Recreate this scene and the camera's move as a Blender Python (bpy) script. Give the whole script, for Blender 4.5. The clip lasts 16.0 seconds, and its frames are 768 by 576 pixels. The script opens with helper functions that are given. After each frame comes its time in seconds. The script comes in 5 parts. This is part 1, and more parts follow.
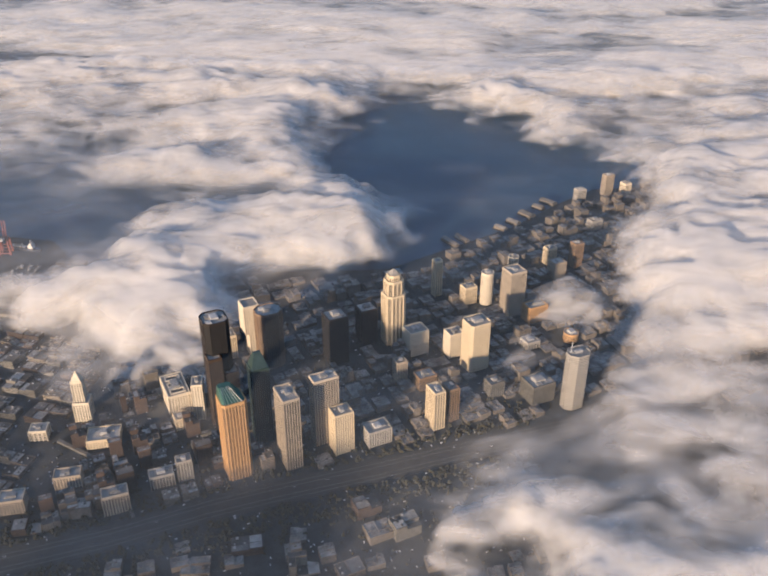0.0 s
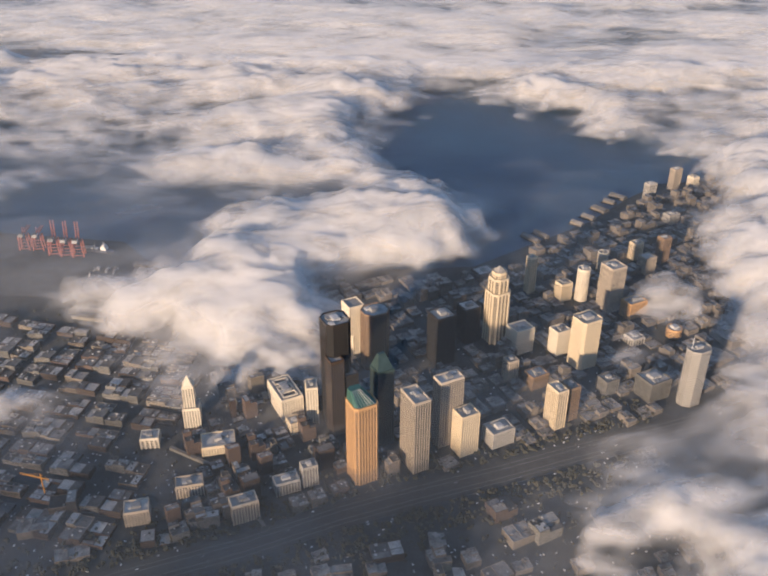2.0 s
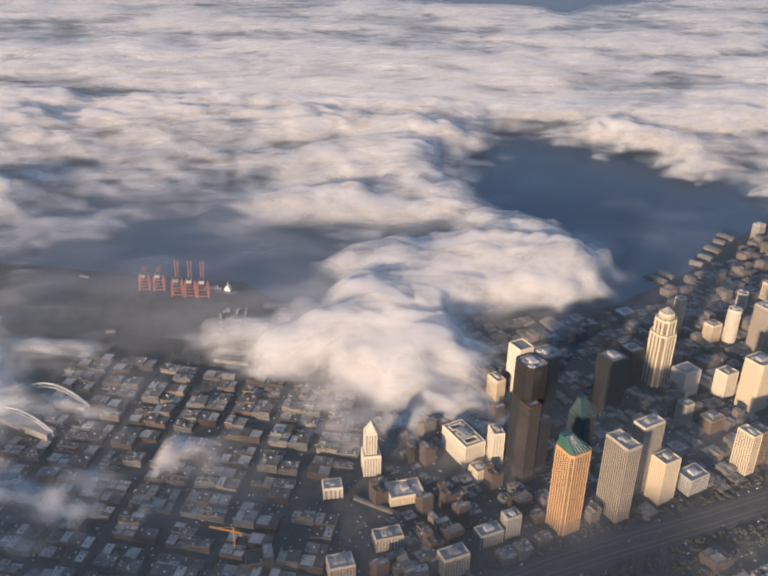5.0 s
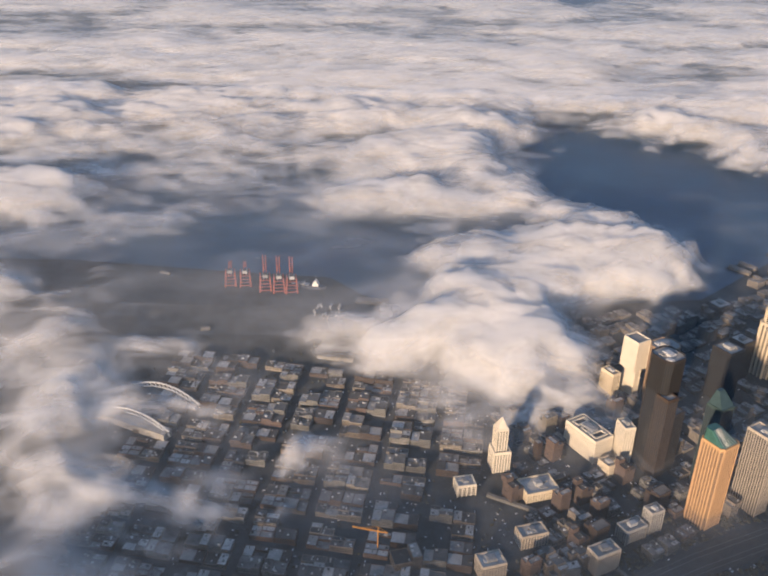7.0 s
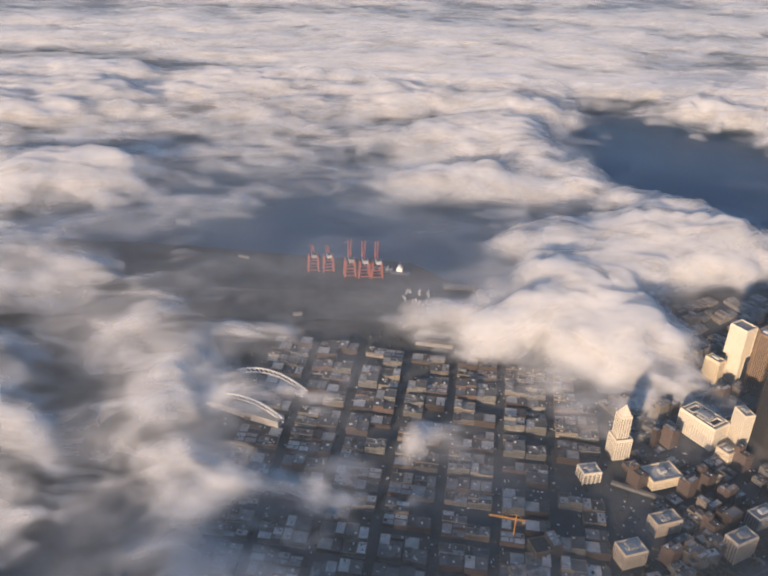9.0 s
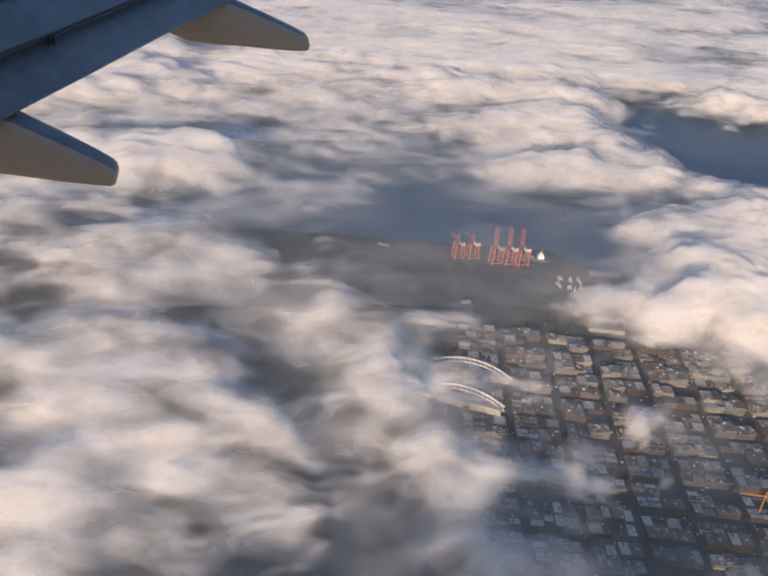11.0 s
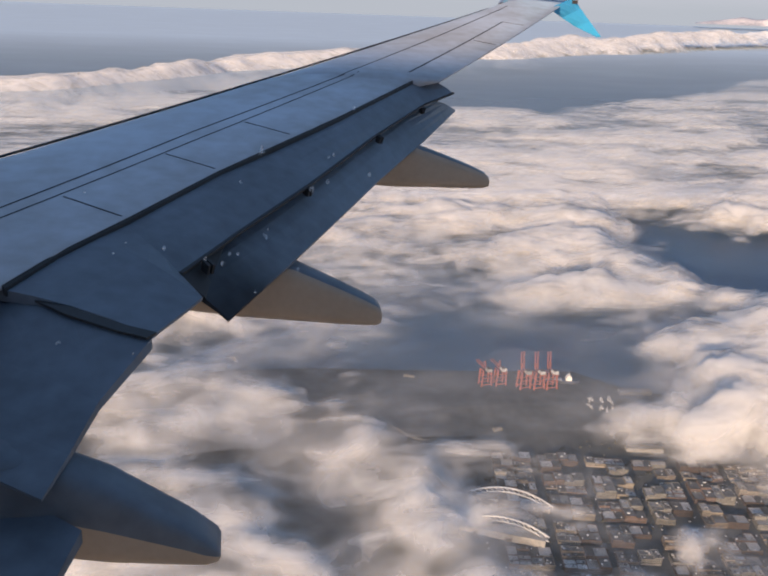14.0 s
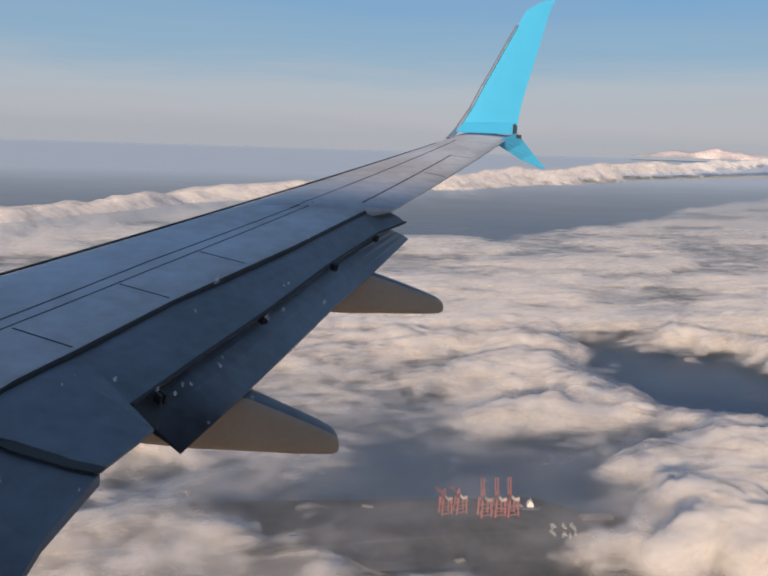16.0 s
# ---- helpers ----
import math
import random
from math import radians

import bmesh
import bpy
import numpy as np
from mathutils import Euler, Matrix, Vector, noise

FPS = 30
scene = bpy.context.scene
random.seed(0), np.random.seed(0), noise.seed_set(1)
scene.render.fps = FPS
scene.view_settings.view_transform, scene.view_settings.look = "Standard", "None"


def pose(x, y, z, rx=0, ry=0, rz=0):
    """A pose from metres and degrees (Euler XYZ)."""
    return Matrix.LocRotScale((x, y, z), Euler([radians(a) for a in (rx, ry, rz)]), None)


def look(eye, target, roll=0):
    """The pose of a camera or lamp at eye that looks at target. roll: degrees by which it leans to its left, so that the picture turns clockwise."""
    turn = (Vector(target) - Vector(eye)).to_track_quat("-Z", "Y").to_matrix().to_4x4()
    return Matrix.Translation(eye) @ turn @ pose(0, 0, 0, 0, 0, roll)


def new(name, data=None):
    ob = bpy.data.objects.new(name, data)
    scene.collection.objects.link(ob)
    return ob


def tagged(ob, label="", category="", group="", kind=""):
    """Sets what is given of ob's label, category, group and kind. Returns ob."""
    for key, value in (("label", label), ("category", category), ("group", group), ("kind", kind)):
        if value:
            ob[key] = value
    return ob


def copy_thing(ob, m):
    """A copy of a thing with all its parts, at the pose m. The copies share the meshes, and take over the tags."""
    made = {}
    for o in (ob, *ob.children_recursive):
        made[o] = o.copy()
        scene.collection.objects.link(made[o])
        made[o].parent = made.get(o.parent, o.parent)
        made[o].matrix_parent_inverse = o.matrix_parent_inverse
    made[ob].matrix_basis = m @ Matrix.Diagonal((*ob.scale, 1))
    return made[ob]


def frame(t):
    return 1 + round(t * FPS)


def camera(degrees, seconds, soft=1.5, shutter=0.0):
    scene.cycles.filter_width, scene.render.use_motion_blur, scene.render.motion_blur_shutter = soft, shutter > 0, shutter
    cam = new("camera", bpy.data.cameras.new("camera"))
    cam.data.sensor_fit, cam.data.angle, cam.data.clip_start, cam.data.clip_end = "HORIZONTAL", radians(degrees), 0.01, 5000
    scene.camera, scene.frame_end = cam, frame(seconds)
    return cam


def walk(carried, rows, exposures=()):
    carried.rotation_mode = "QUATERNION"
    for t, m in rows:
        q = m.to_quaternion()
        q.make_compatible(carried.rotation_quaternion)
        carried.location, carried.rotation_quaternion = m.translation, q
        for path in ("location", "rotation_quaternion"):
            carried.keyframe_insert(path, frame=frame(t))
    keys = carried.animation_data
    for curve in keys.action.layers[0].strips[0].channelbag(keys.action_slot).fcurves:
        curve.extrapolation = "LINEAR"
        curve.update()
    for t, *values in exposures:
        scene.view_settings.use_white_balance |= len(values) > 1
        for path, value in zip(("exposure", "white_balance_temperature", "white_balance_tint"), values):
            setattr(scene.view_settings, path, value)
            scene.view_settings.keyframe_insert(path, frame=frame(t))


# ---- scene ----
cam = camera(50.0, 16.0, soft=2.1)
# seconds, place in metres, yaw, pitch, roll in degrees
ROWS = [
    (0.0, -0.0, 0.0, 94.88, 4.11, -29.14, 0.21),
    (0.5, -6.55, 0.38, 94.45, 3.79, -29.6, -0.14),
    (1.0, -13.1, 0.78, 94.01, 3.51, -29.76, -0.32),
    (1.5, -19.65, 1.19, 93.58, 2.96, -29.56, -0.06),
    (2.0, -26.19, 1.62, 93.15, 2.38, -29.28, 0.27),
    (2.5, -32.74, 2.06, 92.72, 1.79, -28.58, 0.49),
    (3.0, -39.29, 2.52, 92.3, 1.34, -27.49, 0.85),
    (3.5, -45.83, 2.99, 91.87, 1.09, -26.65, 1.08),
    (4.0, -52.38, 3.48, 91.45, 0.71, -26.4, 1.26),
    (6.5, -85.09, 6.16, 89.34, -1.01, -26.57, 1.34),
    (7.0, -91.63, 6.74, 88.92, -1.53, -26.76, 1.53),
    (7.5, -98.17, 7.34, 88.51, -2.01, -26.96, 1.78),
    (8.0, -104.71, 7.95, 88.09, -2.58, -27.15, 2.2),
    (8.5, -111.25, 8.58, 87.68, -3.04, -27.44, 2.6),
    (9.0, -117.79, 9.23, 87.27, -3.73, -27.73, 2.97),
    (9.2, -120.66, 9.51, 87.08, -4.05, -27.85, 3.13),
    (9.5, -127.97, 10.3, 86.63, -5.05, -28.02, 3.57),
    (9.8, -138.06, 11.41, 86.0, -6.54, -28.18, 4.2),
    (10.1, -149.46, 12.68, 85.29, -8.27, -28.3, 4.91),
    (10.4, -160.68, 13.94, 84.6, -10.0, -28.36, 5.62),
    (10.7, -170.24, 15.02, 84.0, -11.48, -28.33, 6.23),
    (10.9, -174.97, 15.55, 83.71, -12.21, -28.26, 6.53),
    (11.1, -177.86, 15.88, 83.53, -12.64, -28.14, 6.72),
    (11.3, -178.56, 15.96, 83.49, -12.74, -28.01, 6.77),
    (11.5, -178.56, 15.96, 83.49, -12.65, -27.35, 6.78),
    (12.0, -178.56, 15.96, 83.49, -11.0, -25.53, 5.97),
    (12.5, -178.56, 15.96, 83.49, -10.59, -25.18, 5.31),
    (13.0, -178.56, 15.96, 83.49, -10.74, -23.14, 4.29),
    (13.5, -178.56, 15.96, 83.49, -11.19, -20.46, 3.1),
    (14.0, -178.56, 15.96, 83.49, -10.46, -19.13, 2.21),
    (14.5, -178.56, 15.96, 83.49, -9.74, -18.11, 2.32),
    (15.0, -178.56, 15.96, 83.49, -11.52, -15.53, 2.46),
    (15.5, -178.56, 15.96, 83.49, -12.39, -13.06, 2.42),
    (16.0, -178.56, 15.96, 83.49, -13.3, -10.26, 1.96),
]

walk(cam, [(t, pose(x, y, z, 90 + pitch, 0, yaw) @ pose(0, 0, 0, 0, 0, roll)) for t, x, y, z, yaw, pitch, roll in ROWS],
     exposures=[(0.0, 0.80, 6450, 11), (9.0, 0.80, 6400, 11), (11.5, 0.86, 6480, 11), (14.5, 0.84, 6620, 12), (16.0, 0.60, 6750, 11)])

# ---- light ----
scene.cycles.transparent_max_bounces = 24
SUN_FROM = Vector((-0.52, -0.855, 0.172)).normalized()
world = bpy.data.worlds.new("sky")
scene.world = world
world.use_nodes = True
wn = world.node_tree.nodes
wl = world.node_tree.links
sky = wn.new("ShaderNodeTexSky")
sky.sky_type = 'NISHITA'
sky.sun_disc = False
sky.sun_elevation = math.asin(SUN_FROM.z)
sky.sun_rotation = math.atan2(SUN_FROM.x, SUN_FROM.y)
sky.altitude = 300
sky.air_density, sky.dust_density, sky.ozone_density = 1.0, 0.6, 2.0
wl.new(sky.outputs["Color"], wn["Background"].inputs["Color"])
wn["Background"].inputs["Strength"].default_value = 0.14
# a belt of pale haze along the horizon
haze = wn.new("ShaderNodeBackground")
haze.inputs["Strength"].default_value = 0.40
w_co, w_sep, w_ramp, w_mix = wn.new("ShaderNodeTexCoord"), wn.new("ShaderNodeSeparateXYZ"), wn.new("ShaderNodeValToRGB"), wn.new("ShaderNodeMixShader")
# thin streaks of high cloud shift the belt up and down
w_map, w_nz, w_sh = wn.new("ShaderNodeMapping"), wn.new("ShaderNodeTexNoise"), wn.new("ShaderNodeMath")
w_map.inputs["Scale"].default_value = (2.2, 2.2, 26)
w_nz.inputs["Scale"].default_value, w_nz.inputs["Detail"].default_value, w_nz.inputs["Roughness"].default_value = 1.0, 6, 0.6
w_sh.operation = 'MULTIPLY_ADD'
w_sh.inputs[1].default_value = 0.09
wl.new(w_co.outputs["Generated"], w_map.inputs["Vector"])
wl.new(w_map.outputs["Vector"], w_nz.inputs["Vector"])
wl.new(w_nz.outputs["Fac"], w_sh.inputs[0])
w_low = wn.new("ShaderNodeMath")
w_low.operation = 'SUBTRACT'
w_low.inputs[1].default_value = 0.045
wl.new(w_sep.outputs["Z"], w_low.inputs[0])
wl.new(w_low.outputs[0], w_sh.inputs[2])
wl.new(w_co.outputs["Generated"], w_sep.inputs[0])
w_col = wn.new("ShaderNodeValToRGB")
for ramp, stops in ((w_ramp, ((0.0, 0.97), (0.10, 0.95), (0.2, 0.85), (0.36, 0.85), (0.7, 0.6))), (w_col, ((0.0, (0.64, 0.70, 0.80)), (0.025, (0.70, 0.74, 0.86)), (0.06, (0.66, 0.76, 0.90)), (0.10, (0.42, 0.66, 0.93)), (0.17, (0.22, 0.50, 0.90)), (0.4, (0.30, 0.45, 0.74))))):
    el = ramp.color_ramp.elements
    while len(el) < len(stops):
        el.new(0.5)
    for e, (p, v) in zip(el, stops):
        e.position = p
        e.color = (v, v, v, 1) if isinstance(v, float) else (*v, 1)
    wl.new(w_sh.outputs[0], ramp.inputs["Fac"])
wl.new(w_col.outputs["Color"], haze.inputs["Color"])
wl.new(w_ramp.outputs["Color"], w_mix.inputs[0])
wl.new(wn["Background"].outputs[0], w_mix.inputs[1])
wl.new(haze.outputs[0], w_mix.inputs[2])
wl.new(w_mix.outputs[0], wn["World Output"].inputs["Surface"])
sun_data = bpy.data.lights.new("sun", 'SUN')
sun_data.energy, sun_data.angle, sun_data.color = 5.0, radians(3.0), (1.0, 0.74, 0.51)
sun = new("sun", sun_data)
sun.matrix_world = look((0, 0, 200), Vector((0, 0, 200)) - SUN_FROM)


# ---- materials ----
def material(name, colour, rough=0.8, metal=0.0, vary=0.25, scale=1.0, bump=0.0, other=None, per_object=0.0, detail=6.0):
    """A procedural surface: colour broken up at two scales, with fine relief."""
    m = bpy.data.materials.new(name)
    m.use_nodes = True
    n, l = m.node_tree.nodes, m.node_tree.links
    b = n["Principled BSDF"]
    b.inputs["Roughness"].default_value, b.inputs["Metallic"].default_value = rough, metal
    geo = n.new("ShaderNodeNewGeometry")
    big = n.new("ShaderNodeTexNoise")
    big.inputs["Scale"].default_value, big.inputs["Detail"].default_value = scale, detail
    fine = n.new("ShaderNodeTexNoise")
    fine.inputs["Scale"].default_value, fine.inputs["Detail"].default_value = scale * 9, 4
    l.new(geo.outputs["Position"], big.inputs["Vector"])
    l.new(geo.outputs["Position"], fine.inputs["Vector"])
    add = n.new("ShaderNodeMath")
    add.operation = 'MULTIPLY_ADD'
    add.inputs[1].default_value, add.inputs[2].default_value = 0.4, 0.0
    l.new(fine.outputs["Fac"], add.inputs[0])
    mixf = n.new("ShaderNodeMath")
    mixf.operation = 'MULTIPLY_ADD'
    mixf.inputs[1].default_value = 0.6
    l.new(big.outputs["Fac"], mixf.inputs[0])
    l.new(add.outputs[0], mixf.inputs[2])
    ramp = n.new("ShaderNodeValToRGB")
    dark = other or tuple(c * (1 - vary) for c in colour)
    ramp.color_ramp.elements[0].color, ramp.color_ramp.elements[0].position = (*dark, 1), 0.36
    ramp.color_ramp.elements[1].color, ramp.color_ramp.elements[1].position = (*colour, 1), 0.62
    l.new(mixf.outputs[0], ramp.inputs["Fac"])
    out = ramp.outputs["Color"]
    if per_object:
        info = n.new("ShaderNodeObjectInfo")
        hsv = n.new("ShaderNodeHueSaturation")
        span = n.new("ShaderNodeMapRange")
        span.inputs["To Min"].default_value, span.inputs["To Max"].default_value = 1 - per_object, 1 + per_object
        l.new(info.outputs["Random"], span.inputs["Value"])
        l.new(span.outputs["Result"], hsv.inputs["Value"])
        l.new(out, hsv.inputs["Color"])
        out = hsv.outputs["Color"]
    l.new(out, b.inputs["Base Color"])
    if bump:
        bp = n.new("ShaderNodeBump")
        bp.inputs["Strength"].default_value, bp.inputs["Distance"].default_value = bump, 0.05
        l.new(fine.outputs["Fac"], bp.inputs["Height"])
        l.new(bp.outputs["Normal"], b.inputs["Normal"])
    return m


M_ASPHALT = material("asphalt", (0.058, 0.060, 0.063), 0.9, vary=0.45, scale=0.35, other=(0.026, 0.030, 0.030))
M_ROAD = material("road", (0.055, 0.054, 0.052), 0.85, vary=0.3, scale=0.8)
M_PAINT = material("road_paint", (0.16, 0.16, 0.155), 0.7, vary=0.3, scale=3)
M_WATER = material("water", (0.036, 0.078, 0.135), 0.4, vary=0.25, scale=0.05, bump=0.15)
M_WATER.node_tree.nodes["Principled BSDF"].inputs["Specular IOR Level"].default_value = 0.25
M_QUAY = material("quay", (0.05, 0.052, 0.056), 0.9, vary=0.35, scale=0.3)
M_ROOF = material("roof_felt", (0.165, 0.16, 0.155), 0.9, vary=0.55, scale=0.6, per_object=0.5)
M_ROOF_PALE = material("roof_pale", (0.38, 0.365, 0.345), 0.85, vary=0.4, scale=0.7, per_object=0.35)
M_ROOF_DARK = material("roof_dark", (0.07, 0.068, 0.066), 0.9, vary=0.4, scale=0.9, per_object=0.4)
M_ROOF_MIXED = material("roof_mixed", (0.34, 0.32, 0.30), 0.9, vary=0.8, scale=0.45, detail=2)
M_PLANT = material("roof_plant", (0.38, 0.38, 0.38), 0.6, vary=0.4, scale=2, per_object=0.4)
M_BRICK = material("brick", (0.10, 0.068, 0.054), 0.9, vary=0.35, scale=1.5, per_object=0.3)
M_STONE = material("stone", (0.42, 0.36, 0.29), 0.85, vary=0.3, scale=1.2, per_object=0.25)
M_CONCRETE = material("concrete", (0.40, 0.38, 0.35), 0.85, vary=0.3, scale=1.0, per_object=0.2)
# darker copies of the tower facades, the low streets' shade put into their colour
M_DIM_STONE = material("dim_stone", (0.17, 0.142, 0.118), 0.9, vary=0.4, scale=1.3, per_object=0.35)
M_DIM_CONCRETE = material("dim_concrete", (0.16, 0.155, 0.145), 0.9, vary=0.4, scale=1.1, per_object=0.35)
M_DIM_RENDER = material("dim_render", (0.215, 0.187, 0.152), 0.85, vary=0.35, scale=1.4, per_object=0.3)
M_WHITE = material("white_facade", (0.60, 0.535, 0.43), 0.7, vary=0.15, scale=1.5)
M_CREAM = material("cream_facade", (0.58, 0.485, 0.345), 0.75, vary=0.2, scale=1.5)
M_OUTLYING = material("mixed_masonry", (0.17, 0.15, 0.13), 0.9, vary=0.6, scale=0.28)
M_GRANITE = material("rose_granite", (0.50, 0.305, 0.15), 0.55, vary=0.25, scale=2)
M_DARK = material("dark_cladding", (0.030, 0.025, 0.023), 0.35, vary=0.3, scale=1.5)
M_UMBER = material("umber_cladding", (0.065, 0.046, 0.036), 0.45, vary=0.3, scale=1.5)
M_BROWN = material("brown_cladding", (0.25, 0.17, 0.11), 0.5, vary=0.3, scale=1.5)
M_GLASS = material("window_glass", (0.030, 0.036, 0.042), 0.12, vary=0.4, scale=0.8)
M_GLASS_PALE = material("pale_window_glass", (0.12, 0.13, 0.13), 0.15, vary=0.4, scale=0.8)
M_TEAL_GLASS = material("teal_glass", (0.045, 0.075, 0.075), 0.3, vary=0.4, scale=0.9)
M_COPPER = material("green_copper_glass", (0.05, 0.13, 0.11), 0.3, vary=0.4, scale=1.5)
M_LEAF = material("foliage", (0.060, 0.058, 0.038), 0.95, vary=0.6, scale=2)
M_RED = material("crane_red", (0.27, 0.085, 0.065), 0.6, vary=0.2, scale=2)
M_YELLOW = material("crane_yellow", (0.75, 0.34, 0.05), 0.6, vary=0.15, scale=2)
M_SHIP = material("ship_white", (0.70, 0.70, 0.68), 0.6, vary=0.15, scale=1)
M_HULL = material("ship_hull", (0.05, 0.06, 0.09), 0.6, vary=0.2, scale=1)
M_ARCH = material("white_steel", (0.55, 0.55, 0.55), 0.5, vary=0.1, scale=1)
M_WING = material("wing_paint", (0.46, 0.50, 0.56), 0.55, other=(0.33, 0.335, 0.35), scale=0.6, bump=0.02)
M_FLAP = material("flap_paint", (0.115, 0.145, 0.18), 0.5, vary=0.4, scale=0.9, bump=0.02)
# beige holds the warm light thrown up by the clouds
M_FAIRING = material("fairing_cloud_lit", (0.36, 0.28, 0.205), 0.5, vary=0.14, scale=2.5)
M_SEAM = material("dark_seal", (0.02, 0.021, 0.023), 0.7, vary=0.3, scale=5)
M_TEAL = material("turquoise_paint", (0.04, 0.33, 0.60), 0.4, vary=0.06, scale=2)
M_METAL = material("bare_metal", (0.62, 0.60, 0.58), 0.3, 0.9, vary=0.2, scale=4)
# flap paint that is darkest at the aft flap's inner end, thinning outward
M_FLAP_DARK_END = material("dark_end_flap_paint", (0.115, 0.145, 0.18), 0.5, vary=0.4, scale=0.9, bump=0.02)
sn, sl = M_FLAP_DARK_END.node_tree.nodes, M_FLAP_DARK_END.node_tree.links
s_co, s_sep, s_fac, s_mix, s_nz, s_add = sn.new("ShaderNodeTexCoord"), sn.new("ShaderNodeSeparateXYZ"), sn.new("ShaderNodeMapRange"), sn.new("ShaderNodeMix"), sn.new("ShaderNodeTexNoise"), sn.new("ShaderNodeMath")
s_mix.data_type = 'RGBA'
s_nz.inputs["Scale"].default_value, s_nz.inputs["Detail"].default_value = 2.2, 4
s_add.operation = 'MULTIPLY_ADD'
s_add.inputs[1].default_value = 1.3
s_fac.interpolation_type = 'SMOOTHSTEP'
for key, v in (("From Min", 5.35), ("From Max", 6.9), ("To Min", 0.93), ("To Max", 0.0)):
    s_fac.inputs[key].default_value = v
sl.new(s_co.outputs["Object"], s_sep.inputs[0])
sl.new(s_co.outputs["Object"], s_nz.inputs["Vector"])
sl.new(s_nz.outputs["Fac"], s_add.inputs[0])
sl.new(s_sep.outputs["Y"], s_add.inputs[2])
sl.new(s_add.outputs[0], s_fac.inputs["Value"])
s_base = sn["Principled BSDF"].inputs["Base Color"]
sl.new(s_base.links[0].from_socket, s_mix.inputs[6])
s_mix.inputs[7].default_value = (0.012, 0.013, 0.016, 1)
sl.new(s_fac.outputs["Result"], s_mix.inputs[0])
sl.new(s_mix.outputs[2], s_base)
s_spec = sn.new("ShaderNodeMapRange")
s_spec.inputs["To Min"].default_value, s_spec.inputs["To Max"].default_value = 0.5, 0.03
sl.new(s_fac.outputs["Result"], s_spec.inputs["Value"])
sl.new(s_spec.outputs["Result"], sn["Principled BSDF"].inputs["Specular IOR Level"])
M_FUSELAGE = material("fuselage_paint", (0.7, 0.7, 0.7), 0.4, vary=0.08, scale=1)
M_CARS = material("car_paint_mixed", (0.62, 0.62, 0.62), 0.35, vary=0.9, scale=1.3, other=(0.04, 0.045, 0.06), detail=1)
M_RUBBER = material("black_rubber", (0.012, 0.012, 0.014), 0.6, vary=0.3, scale=20)


# ---- mesh helpers ----
def mesh_object(name, verts, faces, mat, parent=None, label="", smooth=False):
    me = bpy.data.meshes.new(name)
    me.from_pydata([tuple(v) for v in verts], [], faces)
    me.update()
    if smooth:
        me.polygons.foreach_set("use_smooth", [True] * len(me.polygons))
    me.materials.append(mat)
    ob = new(name, me)
    if parent:
        ob.parent = parent
    if label:
        tagged(ob, label)
    return ob


def part(name, bm, mat, parent, label=""):
    me = bpy.data.meshes.new(name)
    bm.to_mesh(me)
    bm.free()
    me.materials.append(mat)
    ob = new(name, me)
    ob.parent = parent
    if label:
        tagged(ob, label)
    return ob


def box(bm, x0, x1, y0, y1, z0, z1):
    v = [bm.verts.new(p) for p in ((x0, y0, z0), (x1, y0, z0), (x1, y1, z0), (x0, y1, z0), (x0, y0, z1), (x1, y0, z1), (x1, y1, z1), (x0, y1, z1))]
    for f in ((3, 2, 1, 0), (4, 5, 6, 7), (0, 1, 5, 4), (1, 2, 6, 5), (2, 3, 7, 6), (3, 0, 4, 7)):
        bm.faces.new([v[i] for i in f])
    return v


def prism(bm, ring, z0, z1, top=None):
    """An upright prism over a ring of (x, y); top: another ring for the upper end."""
    top = top or ring
    a = [bm.verts.new((x, y, z0)) for x, y in ring]
    b = [bm.verts.new((x, y, z1)) for x, y in top]
    n = len(ring)
    for i in range(n):
        bm.faces.new((a[i], a[(i + 1) % n], b[(i + 1) % n], b[i]))
    bm.faces.new(a[::-1])
    bm.faces.new(b)


def wall_ring(bm, out, inn, z0, z1):
    """A closed wall between an outer and an inner outline."""
    n = len(out)
    v = [[bm.verts.new((*r[i], z)) for i in range(n)] for r, z in ((out, z0), (out, z1), (inn, z1), (inn, z0))]
    for k in range(4):
        for i in range(n):
            j = (i + 1) % n
            bm.faces.new((v[k][i], v[k][j], v[(k + 1) % 4][j], v[(k + 1) % 4][i]))


def bar(bm, p, q, r):
    """A square bar from p to q, r thick."""
    p, q = Vector(p), Vector(q)
    d = (q - p).normalized()
    side = d.cross(Vector((0, 0, 1)))
    side = side.normalized() if side.length > 0.01 else Vector((1, 0, 0))
    up = side.cross(d)
    c = [side * r / 2 + up * r / 2, -side * r / 2 + up * r / 2, -side * r / 2 - up * r / 2, side * r / 2 - up * r / 2]
    a, b = [bm.verts.new(p + k) for k in c], [bm.verts.new(q + k) for k in c]
    for i in range(4):
        bm.faces.new((a[i], a[(i + 1) % 4], b[(i + 1) % 4], b[i]))
    bm.faces.new(a[::-1])
    bm.faces.new(b)


def empty(name, m, label, category, group=""):
    ob = new(name)
    ob.matrix_world = m
    return tagged(ob, label, category, group)


def ground_z(y):
    """The land falls away inland from the shore."""
    return 0.6 if y >= 172 else 0.6 - 0.13 * (172 - y)


